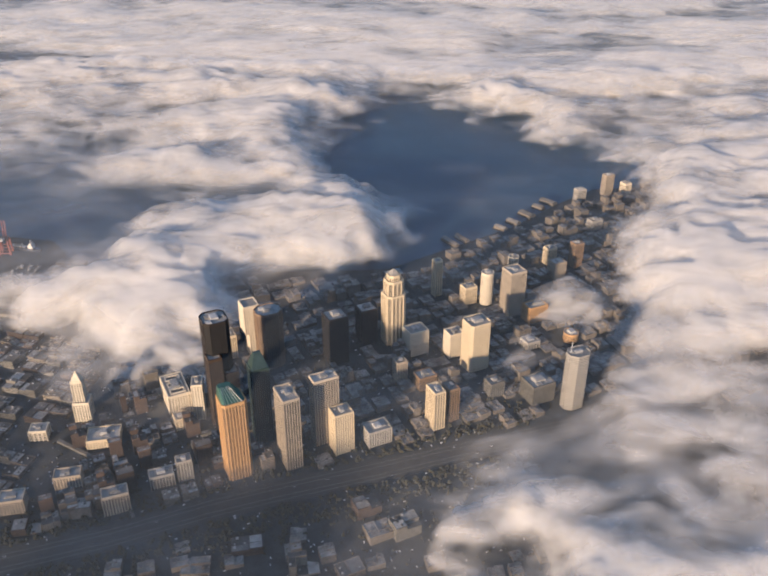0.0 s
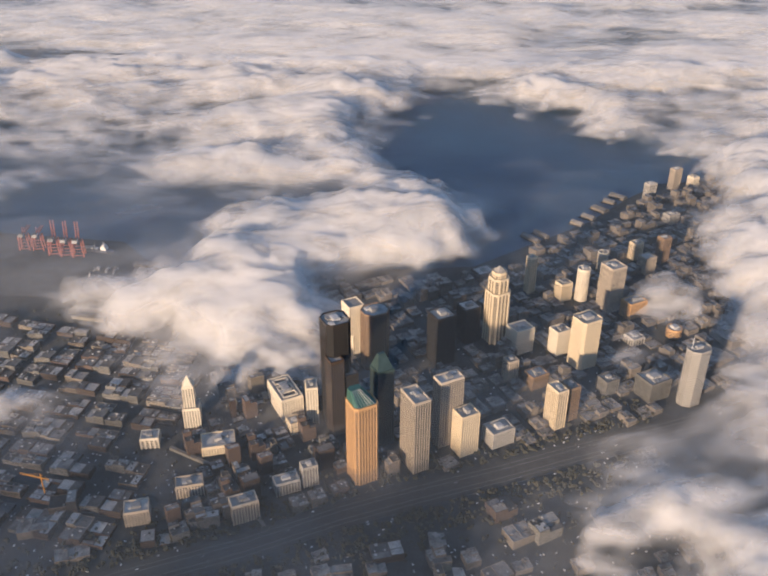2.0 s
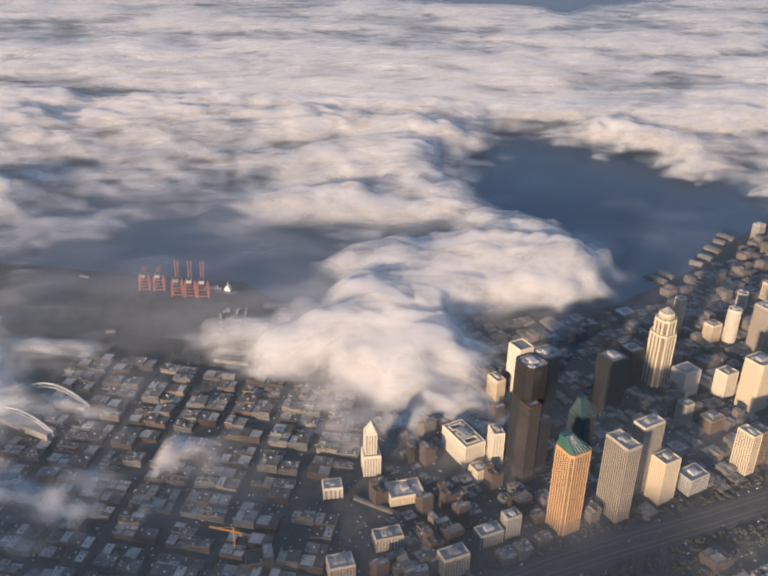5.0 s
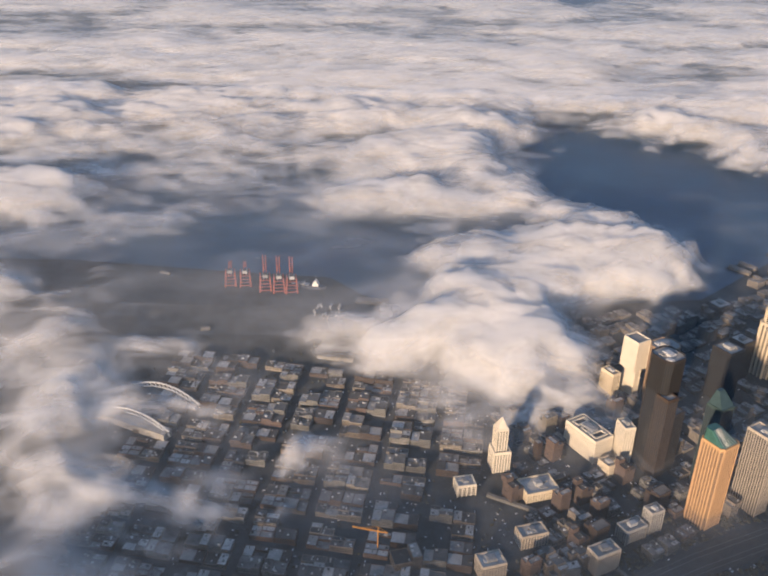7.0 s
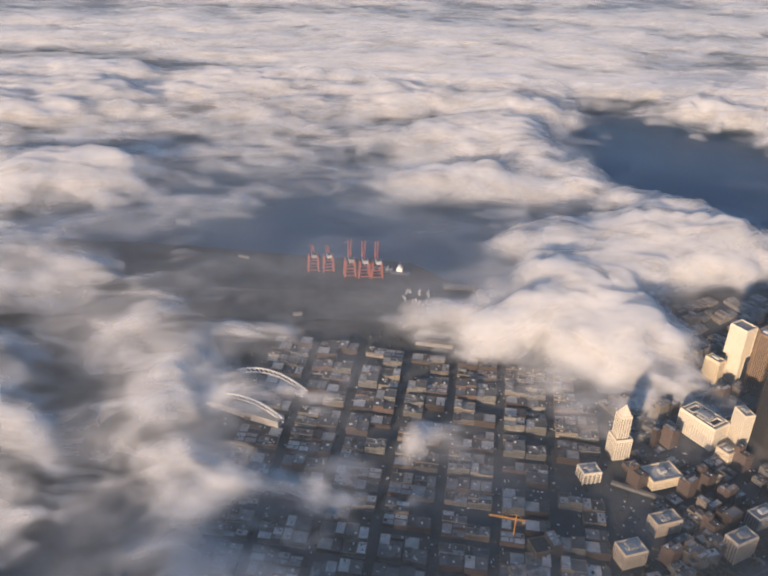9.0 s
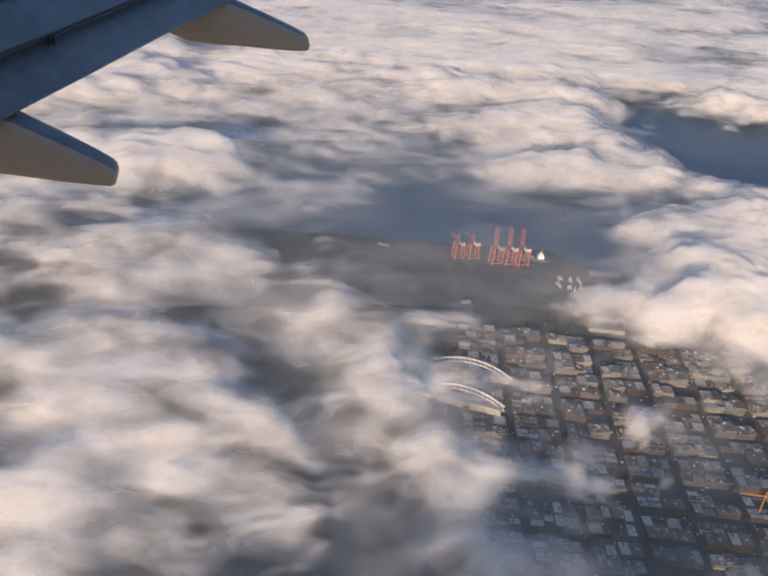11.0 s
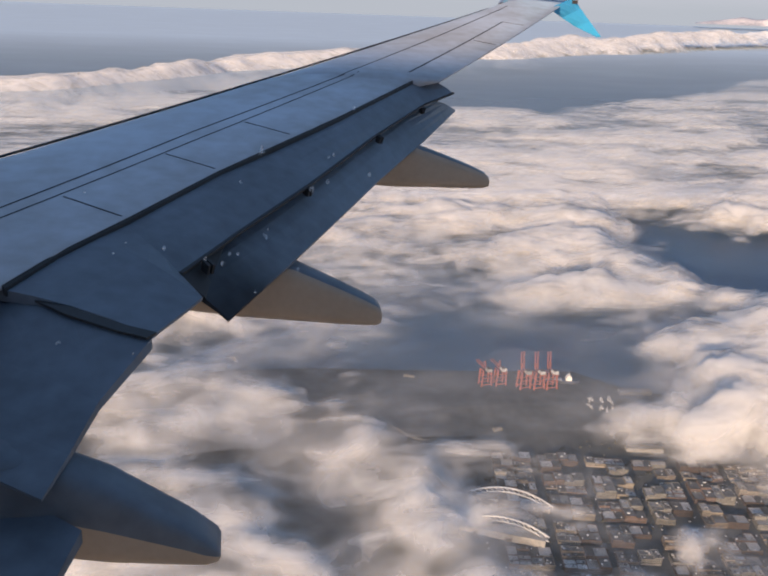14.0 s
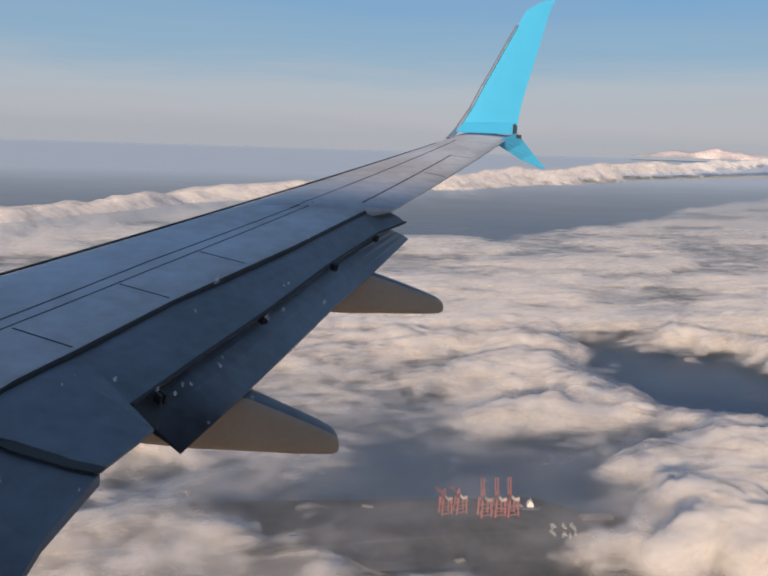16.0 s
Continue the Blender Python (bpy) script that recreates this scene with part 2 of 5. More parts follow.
# ---- noise on arrays ----
def lattice(ix, iy, seed):
    h = (ix.astype(np.int64) * 374761393 + iy.astype(np.int64) * 668265263 + seed * 1442695041) & 0x7fffffff
    h = ((h ^ (h >> 13)) * 1274126177) & 0x7fffffff
    return ((h ^ (h >> 16)) & 0xffff) / 65535.0


def value_noise(x, y, seed=0):
    ix, iy = np.floor(x), np.floor(y)
    fx, fy = x - ix, y - iy
    fx, fy = fx ** 3 * (fx * (fx * 6 - 15) + 10), fy ** 3 * (fy * (fy * 6 - 15) + 10)
    a, b = lattice(ix, iy, seed), lattice(ix + 1, iy, seed)
    c, d = lattice(ix, iy + 1, seed), lattice(ix + 1, iy + 1, seed)
    return (a * (1 - fx) + b * fx) * (1 - fy) + (c * (1 - fx) + d * fx) * fy


def fbm(x, y, seed=0, octaves=5, gain=0.5):
    total, amp, norm = 0.0, 1.0, 0.0
    for k in range(octaves):
        c, s = math.cos(0.6 * k), math.sin(0.6 * k)
        total = total + amp * value_noise((x * c - y * s) * 2 ** k, (x * s + y * c) * 2 ** k, seed + 17 * k)
        norm += amp
        amp *= gain
    return total / norm


def billow(x, y, seed=0, octaves=5, gain=0.5):
    """Rounded heaps with sharp valleys, as on the top of a cloud."""
    total, amp, norm = 0.0, 1.0, 0.0
    for k in range(octaves):
        c, s = math.cos(0.9 * k), math.sin(0.9 * k)
        n = value_noise((x * c - y * s) * 2 ** k, (x * s + y * c) * 2 ** k, seed + 31 * k)
        total = total + amp * np.abs(2 * n - 1) ** 0.85 * 1.35
        norm += amp
        amp *= gain
    return total / norm


def inside(x, y, ring):
    """Signed distance to a closed outline, positive inside."""
    d = np.full(x.shape, 1e9)
    hit = np.zeros(x.shape, bool)
    for (ax, ay), (bx, by) in zip(ring, ring[1:] + ring[:1]):
        ex, ey = bx - ax, by - ay
        t = np.clip(((x - ax) * ex + (y - ay) * ey) / (ex * ex + ey * ey), 0, 1)
        d = np.minimum(d, np.hypot(x - ax - t * ex, y - ay - t * ey))
        if by != ay:
            hit ^= ((ay > y) != (by > y)) & (x < (bx - ax) * (y - ay) / (by - ay) + ax)
    return np.where(hit, d, -d)


def grid_mesh(name, xs, ys, z, mat, attrs=(), smooth=True, keep=None):
    """A sheet over a grid; keep: which grid points it needs."""
    nx, ny = len(xs), len(ys)
    gx, gy = np.meshgrid(xs, ys)
    co = np.stack([gx, gy, z], -1).reshape(-1, 3)
    i = np.arange((ny - 1) * (nx - 1))
    r, c = i // (nx - 1), i % (nx - 1)
    a = r * nx + c
    quads = np.stack([a, a + 1, a + nx + 1, a + nx], 1)
    if keep is not None:
        quads = quads[keep.ravel()[quads].any(1)]
        few, quads = np.unique(quads, return_inverse=True)
        quads = quads.reshape(-1, 4)
        co = co[few]
        attrs = [(key, np.asarray(v).ravel()[few]) for key, v in attrs]
    me = bpy.data.meshes.new(name)
    me.vertices.add(len(co))
    me.vertices.foreach_set("co", co.ravel())
    me.loops.add(quads.size)
    me.loops.foreach_set("vertex_index", quads.ravel())
    me.polygons.add(len(quads))
    me.polygons.foreach_set("loop_start", np.arange(0, quads.size, 4))
    me.polygons.foreach_set("use_smooth", np.full(len(quads), smooth))
    for key, values in attrs:
        at = me.attributes.new(key, 'FLOAT', 'POINT')
        at.data.foreach_set("value", np.ascontiguousarray(values, dtype=np.float32).ravel())
    me.update()
    me.validate()
    me.materials.append(mat)
    return new(name, me)


# ---- ground and water ----
ys = np.array([-5000, -400, 0, 40, 60, 80, 100, 120, 140, 160, 172, 200, 260, 400, 1000, 2500, 5000.0])
xs = np.array([-5000, -1000, -300, -150, 0, 150, 400, 1000, 2500, 5000.0])
gz = np.repeat(np.array([ground_z(max(y, 0)) for y in ys])[:, None], len(xs), 1)
tagged(grid_mesh("ground", xs, ys, gz, M_ASPHALT, smooth=False), "dark paved city ground sloping to the shore", "ground", kind="structure")

SHORE = [(-400, 195), (-165, 195), (-128, 190), (-100, 187), (-92, 178), (-82, 172), (-60, 172), (-12, 178), (20, 205), (34, 222), (46, 234), (66, 238), (120, 246), (260, 330), (1200, 620), (4900, 1200)]
wv = [(x, y, 0.68) for x, y in SHORE] + [(4900, 4900, 0.68), (-4900, 4900, 0.68), (-4900, 195, 0.68)]
tagged(mesh_object("water", wv, [tuple(range(len(wv)))[::-1]], M_WATER), "calm dark blue bay water", "water", kind="structure")

# ---- clouds ----
CLEAR_CITY = [(-60, 131), (-51, 138), (-51, 153), (-44, 165), (-29, 175), (-12, 181), (-11, 190), (-17, 207), (-25, 222), (-40, 233), (-36, 267), (-32, 312), (-20, 328), (0, 324), (16, 306),
              (36, 280), (56, 254), (62, 228), (54, 202), (48, 180), (50, 166), (42, 150), (34, 134), (21, 121), (8, 115), (5, 106), (9, 94), (6, 82), (-4, 66), (-108, 62), (-120, 82),
              (-128, 104), (-132, 120), (-142, 134), (-138, 148), (-120, 160), (-104, 160), (-95, 152), (-85, 144), (-72, 138)]
CLEAR_PORT = [(-112, 142), (-128, 143), (-144, 154), (-158, 168), (-168, 166), (-172, 190), (-156, 200), (-139, 211), (-126, 219), (-106, 217), (-86, 221), (-70, 213), (-73, 198), (-75, 182), (-80, 170), (-92, 162), (-102, 154)]
TONGUE = [(-98, 156), (-86, 147), (-70, 141), (-55, 139), (-48, 146), (-50, 160), (-36, 168), (-12, 177), (-7, 187), (-12, 205), (-22, 222), (-38, 232), (-46, 214), (-60, 203), (-74, 192), (-76, 172), (-88, 162)]
CHANNELS = [[(-104, 222), (-72, 216), (-46, 214), (-24, 212)], [(-60, 206), (-40, 222), (-20, 276)], [(-190, 205), (-150, 226), (-110, 240), (-70, 246)], [(-176, 160), (-166, 138), (-156, 112), (-152, 90)]]
RIDGE_X, RIDGE_Y = [-900, -302, -187, 179, 732, 1500, 2600], [300, 635, 857, 1155, 1622, 2100, 2500]


def smooth01(v):
    v = np.clip(v, 0, 1)
    return v * v * (3 - 2 * v)


def along(gx, gy, line):
    """Distance to an open line."""
    d = np.full(gx.shape, 1e9)
    for (ax, ay), (bx, by) in zip(line, line[1:]):
        ex, ey = bx - ax, by - ay
        t = np.clip(((gx - ax) * ex + (gy - ay) * ey) / (ex * ex + ey * ey), 0, 1)
        d = np.minimum(d, np.hypot(gx - ax - t * ex, gy - ay - t * ey))
    return d


def cloud_field(gx, gy):
    """How thick the cloud is (0 to 1) and how high its top stands over the ground."""
    wx = gx + 13 * (fbm(gx / 38, gy / 38, 3, 4) - 0.5)
    wy = gy + 13 * (fbm(gx / 38, gy / 38, 8, 4) - 0.5)
    city, port = inside(wx, wy, CLEAR_CITY), inside(wx, wy, CLEAR_PORT)
    # a far rampart of cloud with open water before and behind it
    back = gy - np.interp(gx, RIDGE_X, RIDGE_Y) + 70 * (fbm(gx / 160, gy / 160, 15, 3) - 0.5)
    far = np.maximum((np.minimum(back + 330, -60 - back) - np.clip(-gx, -60, 250) * 1.2) * 0.35, (back - 85) * 0.35)
    ragged = fbm(gx / 22, gy / 15, 21, 5, 0.55) - 0.5
    width = 20 + 26 * smooth01((gy - 225) / 60) * smooth01((30 - gx) / 50)
    edge = np.minimum(np.minimum(smooth01((-city + 30 * ragged + 0.42 * width) / width), smooth01((-port + 30 * ragged + 9) / 24)), smooth01((-far + 9 * ragged) / 12))
    for k, line in enumerate(CHANNELS):
        edge = edge * (1 - (0.7, 0.35, 0.6, 0.8)[k] * np.exp(-(along(wx, wy, line) / (5 + 8 * fbm(gx / 20, gy / 20, 25 + k, 3))) ** 2))
    # loose puffs over the southern blocks and among the eastern towers
    for px, py, sx, sy, most, seed in ((-108, 117, 10, 19, 0.62, 40), (32, 166, 10, 6, 0.7, 43), (-126, 120, 13, 24, 0.42, 47), (17, 113, 15, 13, 0.62, 49), (-20, 78, 22, 7, 0.45, 50), (-140, 150, 22, 8, 0.5, 46), (-138, 135, 12, 12, 0.55, 52), (-162, 172, 20, 26, 0.40, 53), (24, 146, 9, 9, 0.45, 42)):
        edge = np.maximum(edge, most * np.exp(-(((wx - px) / sx) ** 2 + ((wy - py) / sy) ** 2)) * np.clip(fbm(gx / max(sx, 9), gy / max(0.75 * sy, 8), seed, 5, 0.55) * 4.0 - 1.35, 0, 1.1))
    # cells and lanes
    lanes = smooth01((fbm((gx + 0.25 * gy) / 80, (gy - 0.2 * gx) / 30, 51, 5, 0.5) - 0.345) / 0.25)
    cells = smooth01((fbm((gx + 0.4 * gy) / 34, (gy - 0.3 * gx) / 17, 57, 5, 0.52) - 0.30) / 0.34)
    rampart = np.exp(-(back / 60) ** 2) * np.clip((gy - 420) / 150, 0, 1)
    edge = np.maximum(edge, smooth01(rampart * 1.3))
    body = np.maximum(0.24 + 0.76 * lanes * (0.42 + 0.58 * cells) + 0.14 * cells + 0.10 * smooth01((gy - 235) / 90), rampart)
    thick = np.clip(edge * body * (1 - 0.52 * smooth01((-126 - gx) / 22) * smooth01((230 - gy) / 40)), 0, 1)
    thick = np.maximum(thick, 0.76 * smooth01((inside(wx, wy, TONGUE) + 22 * ragged + 3) / 12))
    edge = np.maximum(edge, thick)
    heap = 0.6 * billow(gx / 34, gy / 24, 60, 3, 0.34) + 0.4 * fbm(gx / 15, gy / 10, 64, 4, 0.5)
    soft = fbm(gx / 55, gy / 32, 71, 3)
    tall = 1 + 0.8 * np.exp(-(((gx - 34) / 26) ** 2 + ((gy - 92) / 22) ** 2))
    top = edge ** 0.7 * (0.8 + 2.4 * soft + 2.2 * thick + 3.0 * heap * thick) * tall
    top = top + 2.3 * thick * smooth01(2.2 * np.exp(-(((gx + 27) / 17) ** 2 + ((gy - 196) / 15) ** 2))) * (0.5 + 0.9 * billow(gx / 9, gy / 9, 85, 4, 0.55))
    # a high unseen bank added south keeps the low sun off the streets
    top = top + np.interp(gx, [-300, -170, -158, -145, -112, -64, -42, 60], [20.5, 20.5, 20.5, 19.5, 18.5, 18.5, 9, 5]) * np.exp(-((gy - 38) / 16) ** 2) * (0.72 + 0.6 * fbm(gx / 24, gy / 24, 83, 4))
    reach = 4 + 0.021 * np.hypot(gx + 180, gy)
    top = top + reach * np.exp(-(back / (2.0 * reach)) ** 2) * (0.62 + 0.4 * fbm(gx / 70, gy / 70, 77, 3) + 0.14 * billow(gx / 30, gy / 30, 79, 2)) * np.clip((gy - 420) / 150, 0, 1)
    return thick, top


def cloud_material(name, lo, hi, most, grain):
    """Vapour: a soft white scatterer whose cover follows how thick the cloud is, broken up by swirling noise."""
    m = bpy.data.materials.new(name)
    m.use_nodes = True
    n, l = m.node_tree.nodes, m.node_tree.links
    n.remove(n["Principled BSDF"])
    d, c, cover = n.new("ShaderNodeBsdfDiffuse"), n.new("ShaderNodeBsdfTransparent"), n.new("ShaderNodeMixShader")
    d.inputs["Color"].default_value = (0.93, 0.92, 0.92, 1)
    at, g = n.new("ShaderNodeAttribute"), n.new("ShaderNodeNewGeometry")
    at.attribute_name = "thick"
    mp = n.new("ShaderNodeMapping")
    mp.inputs["Scale"].default_value, mp.inputs["Rotation"].default_value = (0.62, 1.15, 1.0), (0, 0, 0.25)
    l.new(g.outputs["Position"], mp.inputs["Vector"])
    nz = n.new("ShaderNodeTexNoise")
    for key, v in (("Scale", grain), ("Detail", 4.6), ("Roughness", 0.52), ("Distortion", 0.5)):
        nz.inputs[key].default_value = v
    l.new(mp.outputs["Vector"], nz.inputs["Vector"])
    sm = n.new("ShaderNodeMath")
    sm.operation = 'MULTIPLY_ADD'
    sm.inputs[1].default_value = 1.9
    l.new(nz.outputs["Fac"], sm.inputs[0])
    l.new(at.outputs["Fac"], sm.inputs[2])
    rg = n.new("ShaderNodeMapRange")
    rg.interpolation_type = 'SMOOTHSTEP'
    for key, v in (("From Min", lo), ("From Max", hi), ("To Max", most)):
        rg.inputs[key].default_value = v
    l.new(sm.outputs[0], rg.inputs["Value"])
    # scattering inside the cloud evens out the light: the normal leans to the zenith
    flat, wob, off, tot, nrm = [n.new("ShaderNodeVectorMath") for _ in range(5)]
    flat.operation = wob.operation = 'SCALE'
    flat.inputs["Scale"].default_value, wob.inputs["Scale"].default_value = 0.42, 0.5
    off.operation = tot.operation = 'ADD'
    off.inputs[1].default_value = (-0.31, -0.355, 0.35)
    nrm.operation = 'NORMALIZE'
    l.new(g.outputs["Normal"], flat.inputs[0])
    l.new(nz.outputs["Color"], wob.inputs[0])
    l.new(wob.outputs[0], off.inputs[0])
    l.new(flat.outputs[0], tot.inputs[0])
    l.new(off.outputs[0], tot.inputs[1])
    l.new(tot.outputs[0], nrm.inputs[0])
    l.new(nrm.outputs[0], d.inputs["Normal"])
    # it thins out to nothing at its rim
    rim_, thin = n.new("ShaderNodeMapRange"), n.new("ShaderNodeMath")
    rim_.interpolation_type, thin.operation = 'SMOOTHSTEP', 'MULTIPLY'
    rim_.inputs["From Min"].default_value, rim_.inputs["From Max"].default_value = 0.03, 0.14
    l.new(at.outputs["Fac"], rim_.inputs["Value"])
    l.new(rg.outputs["Result"], thin.inputs[0])
    l.new(rim_.outputs["Result"], thin.inputs[1])
    l.new(thin.outputs[0], cover.inputs[0])
    l.new(c.outputs[0], cover.inputs[1])
    # part of the light comes through from the far side
    tr, both = n.new("ShaderNodeBsdfTranslucent"), n.new("ShaderNodeMixShader")
    tr.inputs["Color"].default_value = (0.93, 0.92, 0.92, 1)
    l.new(nrm.outputs[0], tr.inputs["Normal"])
    both.inputs[0].default_value = 0.25
    l.new(d.outputs[0], both.inputs[1])
    l.new(tr.outputs[0], both.inputs[2])
    l.new(both.outputs[0], cover.inputs[2])
    l.new(cover.outputs[0], n["Material Output"].inputs["Surface"])
    return m


M_CLOUD = cloud_material("cloud", 1.0, 1.95, 0.95, 0.085)
M_HALO = cloud_material("cloud_halo", 0.95, 2.0, 0.42, 0.07)
M_WISP = cloud_material("wisp", 1.02, 2.2, 0.6, 0.13)


def ground_grid(gy):
    return np.where(gy >= 172, 0.6, 0.6 - 0.13 * (172 - np.maximum(gy, 0)))


def cloud_sheet(name, xs, ys, lift, mat, label):
    gx, gy = np.meshgrid(xs, ys)
    thick, top = cloud_field(gx, gy)
    if lift:
        top = top + lift * (0.4 + 1.2 * fbm(gx / 11, gy / 8, 90 + int(lift * 10), 4)) * np.clip(thick * 2.5, 0, 1)
    z = ground_grid(gy) + 0.9 + top
    return tagged(grid_mesh(name, xs, ys, z, mat, [("thick", thick)], keep=thick > 0.03), label, "cloud", kind="stuff")


def cloud_halo(xs, ys, lift):
    """Thin vapour that trails off from the banks over the town and the harbour."""
    gx, gy = np.meshgrid(xs, ys)
    wx, wy = gx + 16 * (fbm(gx / 30, gy / 30, 103, 4) - 0.5), gy + 16 * (fbm(gx / 30, gy / 30, 108, 4) - 0.5)
    ragged = fbm(gx / 26, gy / 18, 121 + int(lift), 5, 0.55) - 0.5
    near = np.minimum(smooth01((-inside(wx, wy, CLEAR_CITY) + 36 * ragged + 9) / 34), smooth01((-inside(wx, wy, CLEAR_PORT) + 36 * ragged + 8) / 36))
    near = np.maximum(near, smooth01((inside(wx, wy, TONGUE) + 30 * ragged + 7) / 24)) * smooth01((330 - gy) / 30)
    near = near * (1 - 0.9 * smooth01((near - 0.45) / 0.5))
    z = ground_grid(gy) + 1.2 + lift * (0.6 + 0.8 * fbm(gx / 20, gy / 16, 133, 3)) + 2.0 * near
    return tagged(grid_mesh("cloud_halo", xs, ys, z, M_HALO, [("thick", near)], keep=near > 0.02), "thin vapour trailing off from the cloud bank", "cloud", kind="stuff")


NEAR_X, NEAR_Y = np.arange(-330, 220.1, 1.25), np.arange(-30, 340.1, 1.25)
cloud_sheet("cloud_bank", NEAR_X, NEAR_Y, 0.0, M_CLOUD, "low billowing cloud bank lit warm by a low sun")
for lift in (0.8, 1.6, 2.5, 3.5):
    cloud_sheet("cloud_fringe", NEAR_X, NEAR_Y, lift, M_WISP, "loose vapour over the cloud bank")
for lift in (0.8, 2.2):
    cloud_halo(np.arange(-200, 90.1, 2.0), np.arange(70, 330.1, 2.0), lift)
cloud_sheet("cloud_bank", np.arange(-900, 2400.1, 5.0), np.arange(336, 2300.1, 5.0), 0.0, M_CLOUD, "far billowing cloud deck fading to the distance")
cloud_sheet("cloud_fringe", np.arange(-900, 1500.1, 8.0), np.arange(336, 1700.1, 8.0), 2.2, M_WISP, "loose vapour over the far cloud deck")

# the deck goes on behind and beside the flight
cloud_sheet("cloud_bank", np.arange(-700, 700.1, 10.0), np.arange(-500, -29.9, 10.0), 0.0, M_CLOUD, "cloud deck stretching away inland")
cloud_sheet("cloud_bank", np.arange(-900, -329.9, 7.5), np.arange(-30, 337.6, 7.5), 0.0, M_CLOUD, "cloud deck stretching away along the coast")
cloud_sheet("cloud_bank", np.arange(220, 1000.1, 7.5), np.arange(-30, 337.6, 7.5), 0.0, M_CLOUD, "cloud deck stretching away along the coast")


# thin mist over the town and a high veil of haze
def veil(name, zlift, scale, lo, hi, most, xs, ys, label, seed=0.0, deepen=0.0, through_=0.5, tint=(0.80, 0.80, 0.82)):
    m = bpy.data.materials.new(name)
    m.use_nodes = True
    n, l = m.node_tree.nodes, m.node_tree.links
    n.remove(n["Principled BSDF"])
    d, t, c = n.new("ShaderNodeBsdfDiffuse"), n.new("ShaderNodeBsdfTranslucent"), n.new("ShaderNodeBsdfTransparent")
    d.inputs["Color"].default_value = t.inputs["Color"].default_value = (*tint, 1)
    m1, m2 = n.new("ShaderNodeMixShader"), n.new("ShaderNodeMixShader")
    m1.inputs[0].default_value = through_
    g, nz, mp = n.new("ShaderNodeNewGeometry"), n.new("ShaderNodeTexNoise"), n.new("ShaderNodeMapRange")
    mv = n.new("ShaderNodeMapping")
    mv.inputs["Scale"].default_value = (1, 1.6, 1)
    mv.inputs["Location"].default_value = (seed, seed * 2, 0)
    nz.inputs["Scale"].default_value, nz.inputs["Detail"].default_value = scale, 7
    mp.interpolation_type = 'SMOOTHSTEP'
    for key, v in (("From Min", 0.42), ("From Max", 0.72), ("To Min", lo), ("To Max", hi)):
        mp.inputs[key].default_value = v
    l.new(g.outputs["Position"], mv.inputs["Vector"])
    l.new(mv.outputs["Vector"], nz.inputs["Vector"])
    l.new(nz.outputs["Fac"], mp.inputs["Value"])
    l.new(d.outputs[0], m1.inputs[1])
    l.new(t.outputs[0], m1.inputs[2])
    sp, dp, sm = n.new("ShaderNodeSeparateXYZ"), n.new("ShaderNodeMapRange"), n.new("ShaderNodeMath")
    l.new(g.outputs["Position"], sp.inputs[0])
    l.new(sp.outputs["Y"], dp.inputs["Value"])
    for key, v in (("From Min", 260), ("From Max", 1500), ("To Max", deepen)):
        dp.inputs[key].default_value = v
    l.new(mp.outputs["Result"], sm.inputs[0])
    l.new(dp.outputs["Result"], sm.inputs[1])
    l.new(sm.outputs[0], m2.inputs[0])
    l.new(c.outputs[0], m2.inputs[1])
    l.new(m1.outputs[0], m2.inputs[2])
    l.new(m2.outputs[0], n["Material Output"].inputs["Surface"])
    gx, gy = np.meshgrid(xs, ys)
    z = ground_grid(gy) + zlift + most * (fbm(gx / 30, gy / 30, 120, 3) - 0.5)
    return tagged(grid_mesh(name, xs, ys, z, m), label, "mist", kind="stuff")


veil("ground_mist", 2.6, 0.045, 0.015, 0.16, 1.6, np.arange(-230, 90.1, 4), np.arange(60, 250.1, 4), "patchy grey mist drifting over the city blocks")
veil("port_mist", 9.5, 0.04, 0.08, 0.30, 2.0, np.arange(-190, -69.9, 4), np.arange(148, 232.1, 4), "thin grey mist over the port cranes", seed=13.0)
# a tinted sheet imitates lit air, its cover growing with distance
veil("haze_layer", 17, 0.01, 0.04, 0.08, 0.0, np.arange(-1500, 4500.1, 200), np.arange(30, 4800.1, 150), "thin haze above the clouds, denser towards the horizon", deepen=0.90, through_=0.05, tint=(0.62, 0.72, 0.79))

# snowy far range on the horizon
M_SNOW = material("snowy_rock", (0.72, 0.66, 0.66), 0.9, vary=0.5, scale=0.01, other=(0.25, 0.27, 0.33))
mx = np.linspace(-420, 420, 61)
my = np.linspace(-120, 120, 9)
qx, qy = np.meshgrid(mx, my)
qz = 40 + 62 * np.clip(1 - np.abs(qx) / 420, 0, 1) ** 0.7 * np.clip(1 - np.abs(qy) / 120, 0, 1) ** 0.6 * (0.35 + 0.85 * fbm(qx / 110 + 9, qy / 110, 33, 5, 0.55))
ob = grid_mesh("backdrop_mountains", mx, my, qz, M_SNOW)
ob.matrix_world = pose(2490, 3884, 0, 0, 0, -33)
tagged(ob, "distant snowy mountain range above the haze", "mountains", kind="structure")

# ---- the airliner's wing ----
STATION = Vector((-178.56, 15.96, 83.49))
airliner = empty("airliner", Matrix.Translation(STATION), "airliner wing with drooped flaps and a turquoise winglet", "aircraft")


def wing_z(y):
    return -1.9 + 0.085 * y + 0.0032 * y * y


